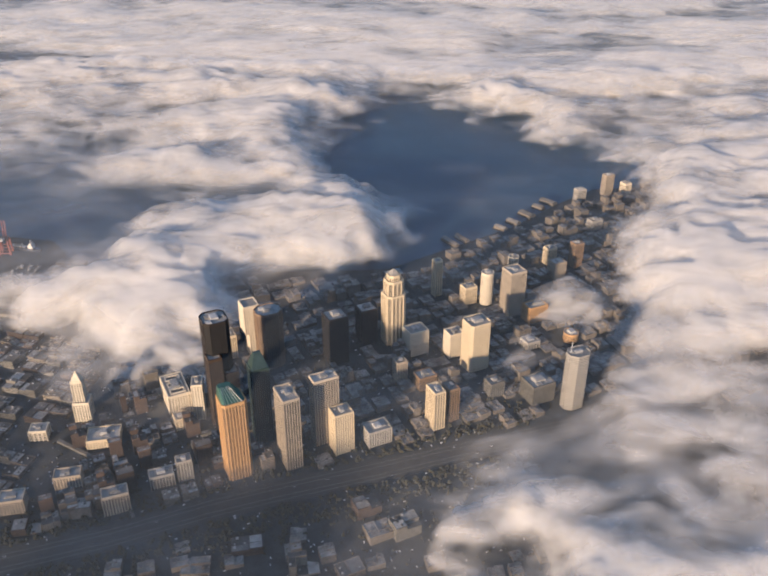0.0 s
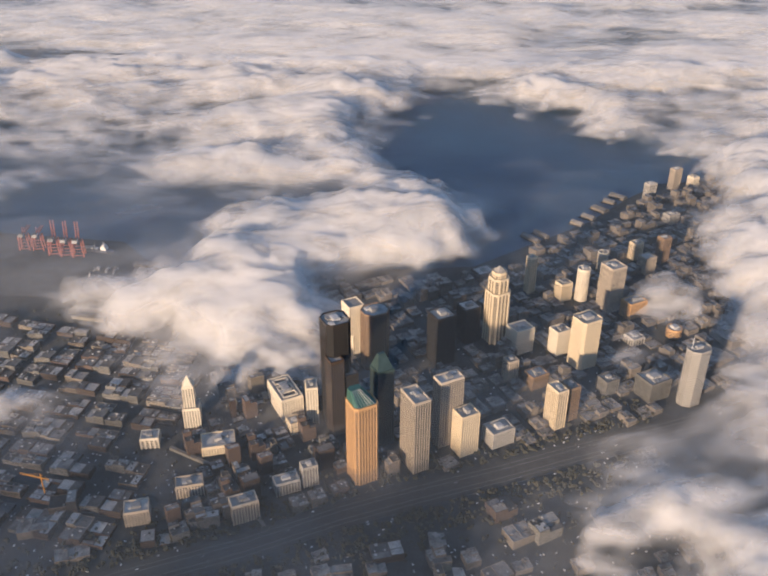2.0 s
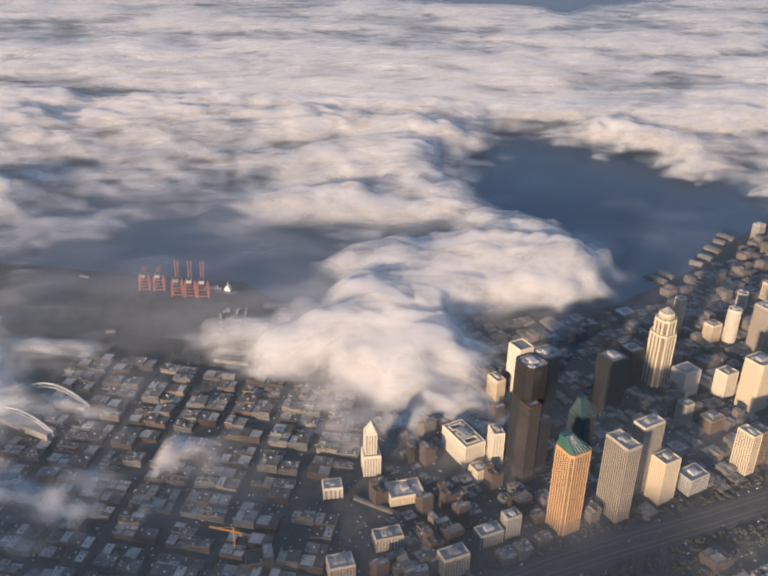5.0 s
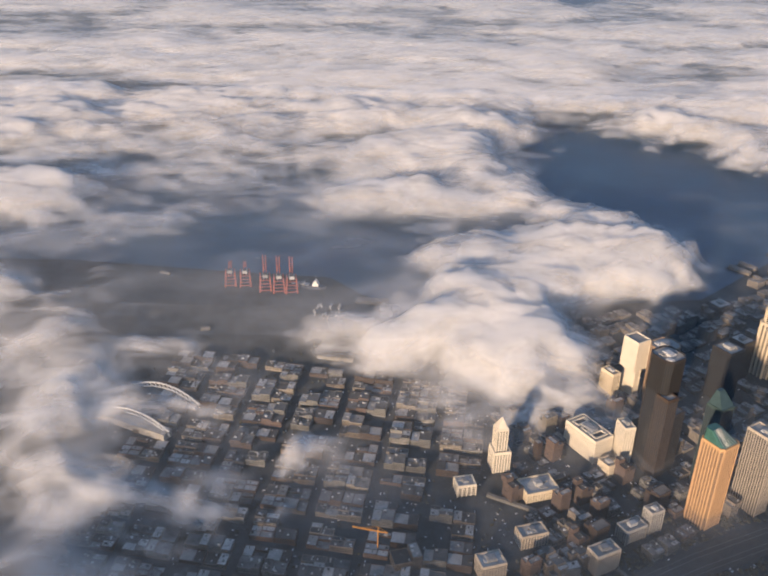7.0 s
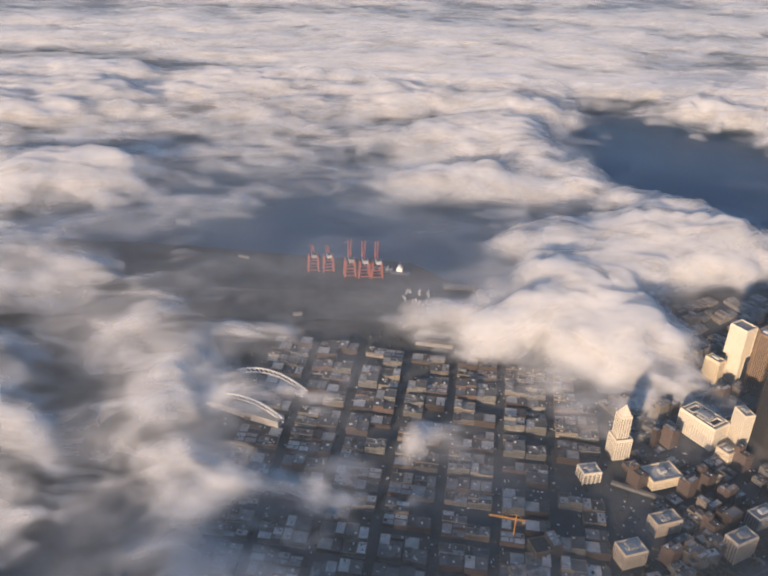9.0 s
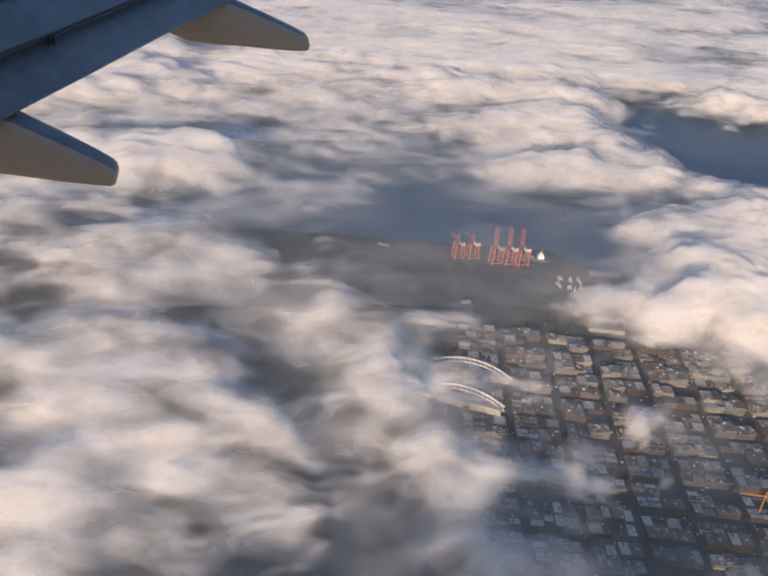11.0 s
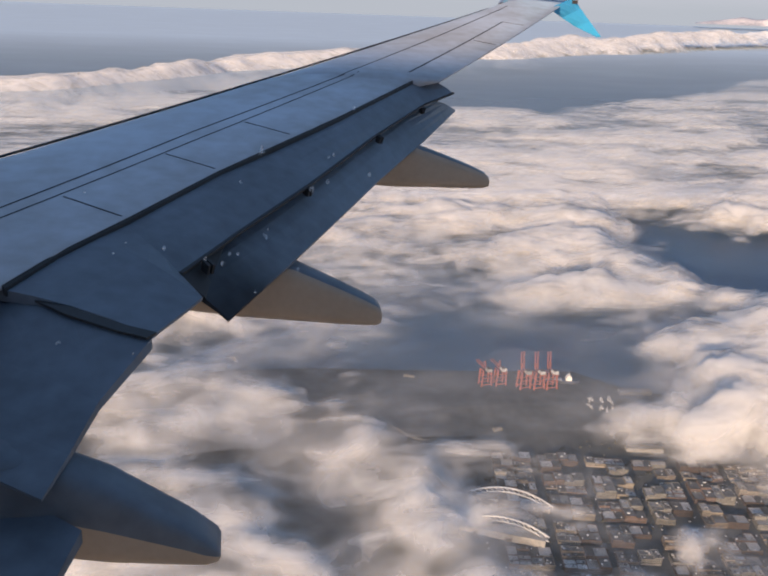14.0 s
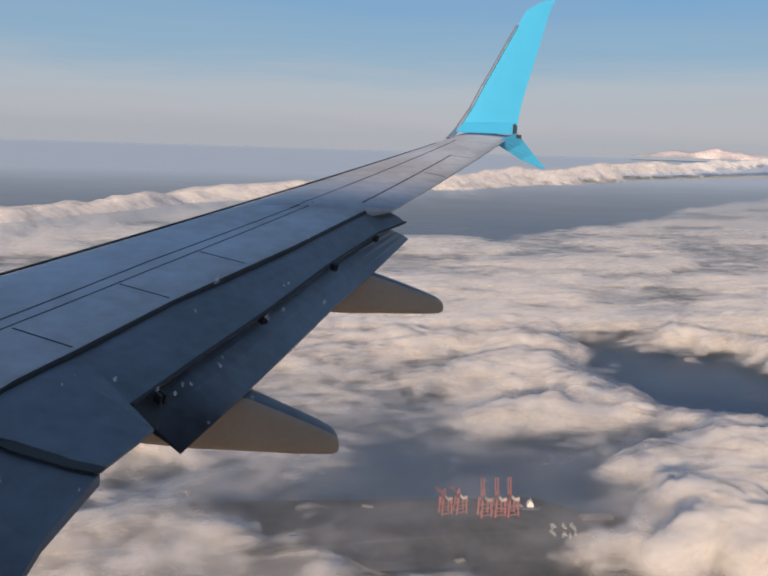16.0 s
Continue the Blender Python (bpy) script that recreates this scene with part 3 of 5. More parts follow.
def loft(name, sections, mat, parent, label="", smooth=True, closed=True):
    """Skins a row of equally long rings."""
    n = len(sections[0])
    verts = [v for s in sections for v in s]
    faces = []
    for k in range(len(sections) - 1):
        for i in range(n if closed else n - 1):
            j = (i + 1) % n
            faces.append((k * n + i, k * n + j, (k + 1) * n + j, (k + 1) * n + i))
    if closed:
        faces.append(tuple(range(n))[::-1])
        faces.append(tuple((len(sections) - 1) * n + i for i in range(n)))
    return mesh_object(name, verts, faces, mat, parent, label, smooth)


def lerp(a, b, t):
    return a + (b - a) * t


SPAN = [2.4, 4.36, 4.77, 5.31, 6.28, 7.87, 9.4]
REAR = [-2.10, -1.24, -1.05, -0.72, -0.15, 0.95, 1.96]


def lead_x(y):
    return -1.51 + 0.785 * (y - 7.07) - 0.06 * math.sin(math.pi * min(max((y - 7.07) / 7.36, 0), 1))


def rear_x(y):
    return float(np.interp(y, SPAN, REAR)) if y < 9.4 else 2.28 + (y - 9.4) * 0.642


PROFILE = [(1, 0.0), (0.75, 0.014), (0.5, 0.026), (0.3, 0.024), (0.15, 0.010), (0.05, -0.014), (0, -0.05), (0.05, -0.085), (0.3, -0.12), (0.6, -0.10), (1, -0.014)]
rings = []
for y in [2.4 + 7.0 * k / 22 for k in range(22)] + [9.399] + [9.4 + 5.9 * k / 18 for k in range(19)]:
    a, c = lead_x(y), rear_x(y) - lead_x(y)
    rings.append([(a + c * u, y, wing_z(y) + h * max(c, 0.9)) for u, h in PROFILE])
loft("wing_skin", rings, M_WING, airliner, "grey painted upper wing skin")


def slab(name, rows, thick, mat, parent, label="", thin=0.25):
    """A panel with an upper face through rows of points, thinner at its last row."""
    n, k = len(rows[0]), len(rows)
    top = [Vector(p) for r in rows for p in r]
    low = [p - Vector((0, 0, thick * (1 - (1 - thin) * (i // n) / (k - 1)))) for i, p in enumerate(top)]
    m = n * k
    faces = []
    for r in range(k - 1):
        for c in range(n - 1):
            q = (r * n + c, r * n + c + 1, (r + 1) * n + c + 1, (r + 1) * n + c)
            faces += [q, tuple(m + i for i in q[::-1])]
    rim = list(range(n)) + [r * n + n - 1 for r in range(1, k)] + [(k - 1) * n + c for c in range(n - 2, -1, -1)] + [r * n for r in range(k - 2, 0, -1)]
    for a, b in zip(rim, rim[1:] + rim[:1]):
        faces.append((b, a, m + a, m + b))
    return mesh_object(name, top + low, faces, mat, parent, label)


def bowed(a, b, sag=0.03, steps=4):
    """Rows from one edge to another over a slightly rounded surface."""
    out = []
    for i in range(steps + 1):
        t = i / steps
        out.append([Vector(p).lerp(Vector(q), t) + Vector((0, 0, sag * 4 * t * (1 - t))) for p, q in zip(a, b)])
    return out


fore_top = [(-1.30, 4.40, -1.50), (-1.06, 4.77, -1.46), (-0.86, 5.10, -1.42), (-0.74, 5.31, -1.40), (-0.34, 6.00, -1.31), (0.28, 6.95, -1.20), (1.20, 8.25, -1.02), (1.94, 9.38, -0.86), (2.20, 9.75, -0.84)]
fore_low = [(-0.46, 4.15, -1.70), (-0.28, 4.49, -1.67), (-0.22, 4.62, -1.66), (-0.36, 4.93, -1.62), (0.02, 5.63, -1.54), (0.57, 6.57, -1.42), (1.37, 8.05, -1.23), (2.07, 9.17, -1.07), (2.52, 9.65, -0.985)]
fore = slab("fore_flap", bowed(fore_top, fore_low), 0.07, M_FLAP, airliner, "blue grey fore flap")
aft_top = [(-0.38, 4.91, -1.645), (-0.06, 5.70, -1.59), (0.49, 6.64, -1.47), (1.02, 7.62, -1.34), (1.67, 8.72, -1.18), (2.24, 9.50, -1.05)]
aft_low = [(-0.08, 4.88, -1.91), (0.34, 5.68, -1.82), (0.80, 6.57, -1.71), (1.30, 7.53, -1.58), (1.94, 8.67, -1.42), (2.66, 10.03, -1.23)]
aft = slab("aft_flap", bowed(aft_top, aft_low, 0.02), 0.06, M_FLAP_DARK_END, airliner, "drooped blue grey aft flap")
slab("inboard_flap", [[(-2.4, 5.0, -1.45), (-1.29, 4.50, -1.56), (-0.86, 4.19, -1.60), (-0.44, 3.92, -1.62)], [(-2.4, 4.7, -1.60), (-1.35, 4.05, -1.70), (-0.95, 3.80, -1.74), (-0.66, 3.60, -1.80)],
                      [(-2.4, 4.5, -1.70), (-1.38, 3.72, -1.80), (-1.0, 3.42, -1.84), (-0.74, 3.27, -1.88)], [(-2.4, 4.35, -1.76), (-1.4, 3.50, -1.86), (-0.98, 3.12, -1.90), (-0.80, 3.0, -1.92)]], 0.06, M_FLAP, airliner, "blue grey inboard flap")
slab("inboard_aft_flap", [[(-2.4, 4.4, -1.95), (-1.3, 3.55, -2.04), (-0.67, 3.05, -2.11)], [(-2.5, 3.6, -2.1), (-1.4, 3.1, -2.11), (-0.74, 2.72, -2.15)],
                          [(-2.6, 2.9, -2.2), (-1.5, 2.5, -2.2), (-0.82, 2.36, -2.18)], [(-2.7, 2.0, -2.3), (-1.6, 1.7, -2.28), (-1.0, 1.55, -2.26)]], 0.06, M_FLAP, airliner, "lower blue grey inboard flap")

# a dark plate paints the shade at the slot's inner end
cove = [Vector(aft_top[0]), Vector(aft_top[0]).lerp(Vector(aft_top[1]), 0.95), Vector(aft_top[0]).lerp(Vector(aft_low[0]), 0.55)]
mesh_object("flap_cove", [p + Vector((0, 0, k)) for k in (0.03, -0.02) for p in cove], [(0, 1, 2), (5, 4, 3), (0, 3, 4, 1), (1, 4, 5, 2), (2, 5, 3, 0)], M_SEAM, airliner, "dark plate painting the shade in the cove at the flap's inner end")


def strip(name, points, width, mat, parent, lift=0.006):
    """A thin sealing strip laid along points of the skin."""
    verts, faces = [], []
    pts = [Vector(p) for p in points]
    for i, p in enumerate(pts):
        d = (pts[min(i + 1, len(pts) - 1)] - pts[max(i - 1, 0)]).normalized()
        side = d.cross(Vector((0, 0, 1))).normalized() * width / 2
        for k in (side, -side):
            verts += [p + k + Vector((0, 0, lift)), p + k - Vector((0, 0, 0.01))]
    for i in range(len(pts) - 1):
        a, b = 4 * i, 4 * i + 4
        faces += [(a, a + 2, b + 2, b), (a + 1, b + 1, b + 3, a + 3), (a, b, b + 1, a + 1), (a + 2, a + 3, b + 3, b + 2)]
    faces += [(0, 1, 3, 2), (len(verts) - 4, len(verts) - 2, len(verts) - 1, len(verts) - 3)]
    return mesh_object(name, verts, faces, mat, parent)


def skin_z(x, y):
    a, c = lead_x(y), rear_x(y) - lead_x(y)
    u = min(max((x - a) / c, 0), 1)
    us, hs = [p[0] for p in PROFILE[6::-1]], [p[1] for p in PROFILE[6::-1]]
    return wing_z(y) + float(np.interp(u, us, hs)) * max(c, 0.9)


def skin_line(x0, y0, x1, y1, n=14):
    out = []
    for k in range(n + 1):
        x, y = lerp(x0, x1, k / n), lerp(y0, y1, k / n)
        out.append((x, y, skin_z(x, y)))
    return out


# panel seams on the upper skin
for x0, y0, x1, y1, w in ((-2.0, 4.55, -0.37, 7.14, 0.022), (-0.37, 7.14, 1.87, 10.39, 0.022), (1.87, 10.39, 4.63, 14.4, 0.03), (-2.0, 4.35, -0.36, 6.9, 0.018), (-0.36, 6.9, 1.37, 9.51, 0.018),
                          (-1.14, 5.61, -0.74, 5.33, 0.022), (-0.55, 6.56, -0.17, 6.30, 0.02), (0.07, 7.49, 0.45, 7.23, 0.02), (1.98, 9.65, 4.12, 13.02, 0.035), (4.12, 13.02, 4.44, 12.92, 0.03), (3.28, 11.62, 3.56, 11.46, 0.05)):
    strip("panel_seam", skin_line(x0, y0, x1, y1), w * 0.6, M_SEAM, airliner, 0.003)
# a dark filler strip draws the shadow line behind the spoilers
web = [(x + 0.006, y, wing_z(y) - 0.008) for x, y in zip(REAR[1:], SPAN[1:])]
slab("trailing_edge_web", [web, [(x + 0.014, y, z - 0.015) for x, y, z in web]], 0.05, M_SEAM, airliner, "dark web filling the gap under the spoilers' rear edge, painted as its shade", 1.0)
strip("leading_edge_seal", [(lead_x(y) + 0.03, y, wing_z(y) - 0.03) for y in [5 + 9.4 * k / 20 for k in range(21)]], 0.025, M_SEAM, airliner)
strip("flap_gap_seal", [(-1.29, 4.51, -1.535), (-1.09, 4.40, -1.55), (-0.86, 4.20, -1.58), (-0.59, 4.02, -1.605), (-0.44, 3.93, -1.61)], 0.08, M_SEAM, airliner, 0.004)
strip("slot_seal", [Vector(p) + Vector((0, 0, 0.004)) for p in fore_low[3:]], 0.03, M_SEAM, airliner)
# hinge fittings in the flap slot
for x, y, z, r in ((-0.20, 5.08, -1.61, 0.045), (0.55, 6.51, -1.44, 0.042), (1.37, 7.96, -1.25, 0.04), (2.03, 9.07, -1.10, 0.036)):
    bm = bmesh.new()
    box(bm, -r * 0.7, r * 0.9, -r * 0.55, -r * 0.2, -0.05, r * 0.45)
    box(bm, -r * 0.7, r * 0.9, r * 0.2, r * 0.55, -0.05, r * 0.45)
    box(bm, -r * 0.3, r * 0.4, -r * 0.6, r * 0.6, -0.02, r * 0.25)
    ob = part("hinge_fitting", bm, M_SEAM, airliner, "dark flap hinge fitting")
    ob.location, ob.rotation_euler = (x, y, z), (0, 0.3, radians(-55))


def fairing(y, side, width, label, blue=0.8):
    """A canoe under the flap: its side outline in (x, upper z, lower z), rounded across; sky and cloud light are
    painted on.
    """
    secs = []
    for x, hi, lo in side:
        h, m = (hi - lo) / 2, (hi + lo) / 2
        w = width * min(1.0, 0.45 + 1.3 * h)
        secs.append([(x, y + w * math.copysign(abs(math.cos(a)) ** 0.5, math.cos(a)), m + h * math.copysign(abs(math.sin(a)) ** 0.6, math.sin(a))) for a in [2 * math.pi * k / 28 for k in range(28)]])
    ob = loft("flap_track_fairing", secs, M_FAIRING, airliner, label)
    # upper faces get the flap colour to paint the sky's blue light
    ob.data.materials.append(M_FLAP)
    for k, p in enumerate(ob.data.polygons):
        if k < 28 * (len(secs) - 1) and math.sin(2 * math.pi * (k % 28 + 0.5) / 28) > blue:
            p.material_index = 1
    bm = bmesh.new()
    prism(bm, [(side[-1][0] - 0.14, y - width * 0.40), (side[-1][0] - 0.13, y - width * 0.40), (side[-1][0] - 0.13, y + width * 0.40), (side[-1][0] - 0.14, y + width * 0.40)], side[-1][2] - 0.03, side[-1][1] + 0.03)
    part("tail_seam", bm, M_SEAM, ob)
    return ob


fairing(3.3, [(-1.9, -1.85, -2.2), (-1.2, -1.80, -2.32), (-0.77, -1.91, -2.37), (-0.59, -2.0, -2.41), (-0.45, -2.10, -2.43), (-0.27, -2.23, -2.455), (-0.18, -2.31, -2.465), (-0.13, -2.36, -2.45), (-0.115, -2.40, -2.42)], 0.20, "flap track fairing, sky light painted blue above, cloud light beige below", -0.1)
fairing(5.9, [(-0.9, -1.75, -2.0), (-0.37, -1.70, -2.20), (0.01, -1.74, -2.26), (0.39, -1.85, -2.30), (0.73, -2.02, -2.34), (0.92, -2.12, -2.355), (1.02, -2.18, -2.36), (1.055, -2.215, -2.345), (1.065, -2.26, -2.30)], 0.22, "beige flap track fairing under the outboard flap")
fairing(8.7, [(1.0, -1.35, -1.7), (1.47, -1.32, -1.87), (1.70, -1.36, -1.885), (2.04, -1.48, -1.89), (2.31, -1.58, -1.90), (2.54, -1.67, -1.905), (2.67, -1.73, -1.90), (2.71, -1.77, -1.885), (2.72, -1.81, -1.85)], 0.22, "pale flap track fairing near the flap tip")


def blade(name, outline, mat, label, thick=0.05):
    """A winglet blade: rows of (front point, rear point) from root to tip, with a rounded section."""
    secs = []
    for a, b in outline:
        a, b = Vector(a), Vector(b)
        n = (b - a).cross(Vector((0, 0.25, 1))).normalized() * thick * max((b - a).length, 0.15)
        secs.append([a, a.lerp(b, 0.2) + n * 0.8, a.lerp(b, 0.5) + n, a.lerp(b, 0.8) + n * 0.5, b, a.lerp(b, 0.8) - n * 0.5, a.lerp(b, 0.5) - n, a.lerp(b, 0.2) - n * 0.8])
    return loft(name, secs, mat, airliner, label, smooth=False)


blade("winglet", [((4.83, 15.05, 0.17), (6.08, 15.1, 0.17)), ((5.02, 15.22, 0.36), (6.15, 15.25, 0.40)), ((5.22, 15.30, 0.66), (6.23, 15.33, 0.72)), ((5.45, 15.38, 1.05), (6.38, 15.42, 1.18)),
                  ((5.80, 15.50, 1.62), (6.58, 15.53, 1.75)), ((6.17, 15.62, 2.25), (6.78, 15.64, 2.36)), ((6.36, 15.67, 2.55), (6.86, 15.68, 2.60)), ((6.70, 15.72, 2.74), (6.98, 15.73, 2.80))], M_TEAL, "turquoise upswept winglet", 0.012)
blade("winglet_leading_edge", [((4.60, 14.9, 0.05), (4.75, 14.9, 0.06)), ((4.84, 15.18, 0.22), (4.97, 15.2, 0.22)), ((5.16, 15.29, 0.64), (5.25, 15.30, 0.65)), ((5.39, 15.37, 1.04), (5.47, 15.38, 1.05)), ((5.75, 15.49, 1.62), (5.82, 15.50, 1.62)), ((6.13, 15.61, 2.25), (6.19, 15.62, 2.25))], M_METAL, "bare metal winglet leading edge", 0.35)
blade("lower_winglet", [((5.45, 14.6, 0.0), (6.05, 15.0, 0.2)), ((5.85, 14.95, -0.15), (6.25, 15.1, 0.02)), ((6.20, 15.15, -0.30), (6.50, 15.2, -0.20)), ((6.72, 15.3, -0.48), (6.80, 15.3, -0.47))], M_TEAL, "turquoise lower winglet", 0.05)
bm = bmesh.new()
box(bm, 5.98, 6.02, 15.0, 15.06, 0.14, 0.36)
box(bm, 5.92, 6.12, 14.95, 15.08, 0.10, 0.16)
part("tail_light_housing", bm, M_SEAM, airliner, "dark wing tip light housing")

# fuselage beside and behind the window, with the window's rim
heading = Vector((-0.993, 0.118, 0)).normalized()
across = Vector((0, 0, 1)).cross(heading).normalized()
secs = []
for s_, r_ in ((-15.5, 0.25), (-13, 0.8), (-9, 1.5), (-5, 1.9), (-1, 2.0), (3, 2.0), (9, 2.0), (13, 1.8), (16, 1.2), (17.3, 0.3)):
    mid = heading * s_ + across * 2.5 + Vector((0, 0, -0.15 + (2.0 - r_) * 0.35))
    secs.append([mid + (across * math.cos(a) + Vector((0, 0, 1)) * math.sin(a)) * r_ for a in [2 * math.pi * k / 32 for k in range(32)]])
loft("fuselage", secs, M_FUSELAGE, airliner, "white painted fuselage")
rim = [(-0.135, 0.29, -0.165), (-0.105, 0.268, -0.212), (-0.088, 0.254, -0.237), (-0.070, 0.246, -0.255), (-0.045, 0.240, -0.268), (-0.01, 0.236, -0.276), (0.05, 0.234, -0.28)]
secs = []
for p in rim:
    p = Vector(p) * 0.97
    secs.append([p + Vector((-0.3, 0, -0.6)).normalized() * 0.02 + (Vector((0, 1, 0)) * math.cos(a) * 0.5 + Vector((-0.4, 0, -0.9)) * math.sin(a)) * 0.02 for a in [2 * math.pi * k / 12 for k in range(12)]])
loft("window_rim", secs, M_RUBBER, airliner, "black window rim")


# dried water drops on the window's outer pane
M_DROP = bpy.data.materials.new("water_drop")
M_DROP.use_nodes = True
dn_, dl_ = M_DROP.node_tree.nodes, M_DROP.node_tree.links
d_mix, d_clear = dn_.new("ShaderNodeMixShader"), dn_.new("ShaderNodeBsdfTransparent")
dn_["Principled BSDF"].inputs["Base Color"].default_value = (0.85, 0.87, 0.9, 1)
d_mix.inputs[0].default_value = 0.17
dl_.new(d_clear.outputs[0], d_mix.inputs[1])
dl_.new(dn_["Principled BSDF"].outputs[0], d_mix.inputs[2])
dl_.new(d_mix.outputs[0], dn_["Material Output"].inputs["Surface"])
rng = random.Random(8)
drops = bmesh.new()
for dx, dz, r in ((0.001, -0.07, 1.1), (0.046, -0.04, 1.5), (0.036, -0.07, 1.2), (0.053, -0.067, 1.1), (-0.03, -0.097, 1.0), (-0.045, -0.095, 0.8), (-0.059, -0.074, 0.9), (-0.007, -0.104, 1.1), (-0.001, -0.1, 0.8), (0.01, -0.092, 0.9), (0.01, -0.058, 1.0), (-0.05, -0.099, 0.8), (0.029, -0.073, 1.2), (-0.045, -0.143, 0.9), (-0.074, -0.137, 0.8), (0.024, -0.107, 1.0), (0.006, -0.117, 0.8), (-0.014, -0.102, 0.9), (0.038, -0.059, 0.9)):
    for k in range(rng.randint(1, 3)):
        bmesh.ops.create_icosphere(drops, subdivisions=1, radius=0.0009 * r * rng.uniform(0.6, 1.1), matrix=Matrix.Translation((dx + rng.gauss(0, 0.0012) * k, 0.33, dz + rng.gauss(0, 0.0012) * k)) @ Matrix.Diagonal((0.9, 0.4, 1.3, 1)))
part("water_drop", drops, M_DROP, airliner, "small dried water drops on the window pane")["kind"] = "stuff"


# ---- towers ----
def ring_box(w, d):
    return [(-w / 2, -d / 2), (w / 2, -d / 2), (w / 2, d / 2), (-w / 2, d / 2)]


def ring_cut(w, d, c):
    """A rectangle with its corners cut by c."""
    a, b = w / 2, d / 2
    return [(-a + c, -b), (a - c, -b), (a, -b + c), (a, b - c), (a - c, b), (-a + c, b), (-a, b - c), (-a, -b + c)]


def ring_round(w, d, n=20):
    return [(w / 2 * math.cos(2 * math.pi * k / n), d / 2 * math.sin(2 * math.pi * k / n)) for k in range(n)]


def grown(ring, g):
    out, n = [], len(ring)
    for i in range(n):
        (ax, ay), (bx, by), (cx, cy) = ring[i - 1], ring[i], ring[(i + 1) % n]
        n1 = Vector((by - ay, ax - bx)).normalized()
        n2 = Vector((cy - by, bx - cx)).normalized()
        m = (n1 + n2) / max(1 + n1.dot(n2), 0.3)
        out.append((bx + m.x * g, by + m.y * g))
    return out


def shaft(parent, ring, z0, z1, face, glass, floor=0.40, bay=0.5, pier=0.16, band=0.16, proud=0.035, roof=None, parapet=0.22):
    """One straight storey stack: glass core, floor bands, upright piers, parapet and roof."""
    bm = bmesh.new()
    prism(bm, ring, z0, z1 - 0.05)
    part("glass_core", bm, glass, parent)
    n = len(ring)
    if band > 0:
        bm = bmesh.new()
        big = grown(ring, proud * 0.7)
        k = 1
        while z0 + k * floor < z1 - 0.05:
            prism(bm, big, z0 + k * floor - band, z0 + k * floor)
            k += 1
        tagged(part("floor_banding", bm, face, parent), kind="stuff")
    if pier > 0:
        bm = bmesh.new()
        for i in range(n):
            a, b = Vector(ring[i]), Vector(ring[(i + 1) % n])
            e = b - a
            count = max(1, round(e.length / bay))
            d = e.normalized()
            o = Vector((d.y, -d.x)) * proud
            for c in range(count + 1):
                p = a + e * (c / count)
                q = [p - d * pier / 2, p + d * pier / 2]
                prism(bm, [tuple(q[0] - o * 0.3), tuple(q[0] + o), tuple(q[1] + o), tuple(q[1] - o * 0.3)][::-1], z0, z1)
        tagged(part("pier_cladding", bm, face, parent), kind="stuff")
    bm = bmesh.new()
    wall_ring(bm, grown(ring, proud * 1.2), grown(ring, -0.14), z1 - 0.3, z1 + parapet)
    part("parapet", bm, face, parent)
    bm = bmesh.new()
    prism(bm, grown(ring, -0.10), z1 - 0.1, z1)
    part("roof_deck", bm, roof or M_ROOF_PALE, parent)


def plant(parent, rng, w, d, z, count=3, big=0.5):
    """Plant rooms and air units on a roof."""
    for k in range(count):
        a = rng.uniform(0.2, 0.45) * (big if k == 0 else 0.32)
        b = rng.uniform(0.2, 0.45) * (big if k == 0 else 0.32)
        cx = 0 if k == 0 else rng.uniform(-0.32, 0.32) * w
        cy = 0 if k == 0 else rng.uniform(-0.32, 0.32) * d
        h = rng.uniform(0.35, 0.6) if k == 0 else rng.uniform(0.12, 0.3)
        bm = bmesh.new()
        box(bm, cx - a * w, cx + a * w, cy - b * d, cy + b * d, z, z + h)
        box(bm, cx - a * w * 0.8, cx + a * w * 0.8, cy - b * d * 0.8, cy + b * d * 0.8, z + h, z + h + 0.06)
        part("roof_plant", bm, M_PLANT, parent)


def site(name, x, y, rot, label, category="tower", group="downtown towers"):
    return empty(name, pose(x, y, ground_z(y), 0, 0, rot), label, category, group)


def tower(x, y, w, d, top, face, glass, label, rot=30, ring=None, **look_):
    ob = site("tower", x, y, rot, label)
    rng = random.Random(int(x * 37 + y * 91))
    h = top - ground_z(y)
    shaft(ob, ring or ring_box(w, d), 0, h, face, glass, **look_)
    plant(ob, rng, w, d, h)
    return ob


TOWERS = []


def keep_off(x, y, r):
    TOWERS.append((x, y, r))


def add(x, y, w, d, top, face, glass, label, **k):
    keep_off(x, y, max(w, d) * 0.62)
    return tower(x, y, w, d, top, face, glass, label, **k)


# the black stepped tower
ob = site("tower", -40.0, 125.2, 30, "tallest tower, black with stepped concave sides")
h = 17.3 - ground_z(125)
shaft(ob, ring_cut(4.6, 4.8, 0.9), 0, h, M_DARK, M_GLASS, band=0.10, pier=0.10, bay=0.4)
plant(ob, random.Random(3), 4.6, 4.8, h, 4, 0.6)
wing_ = ring_box(2.4, 2.6)
shaft(ob, [(x_ - 1.4, y_ - 2.5) for x_, y_ in wing_], 0, h - 6.5, M_UMBER, M_GLASS, band=0.10, pier=0.10, bay=0.4)
shaft(ob, [(x_ + 1.6, y_ - 2.2) for x_, y_ in wing_], 0, h - 10.5, M_DARK, M_GLASS, band=0.10, pier=0.10, bay=0.4)
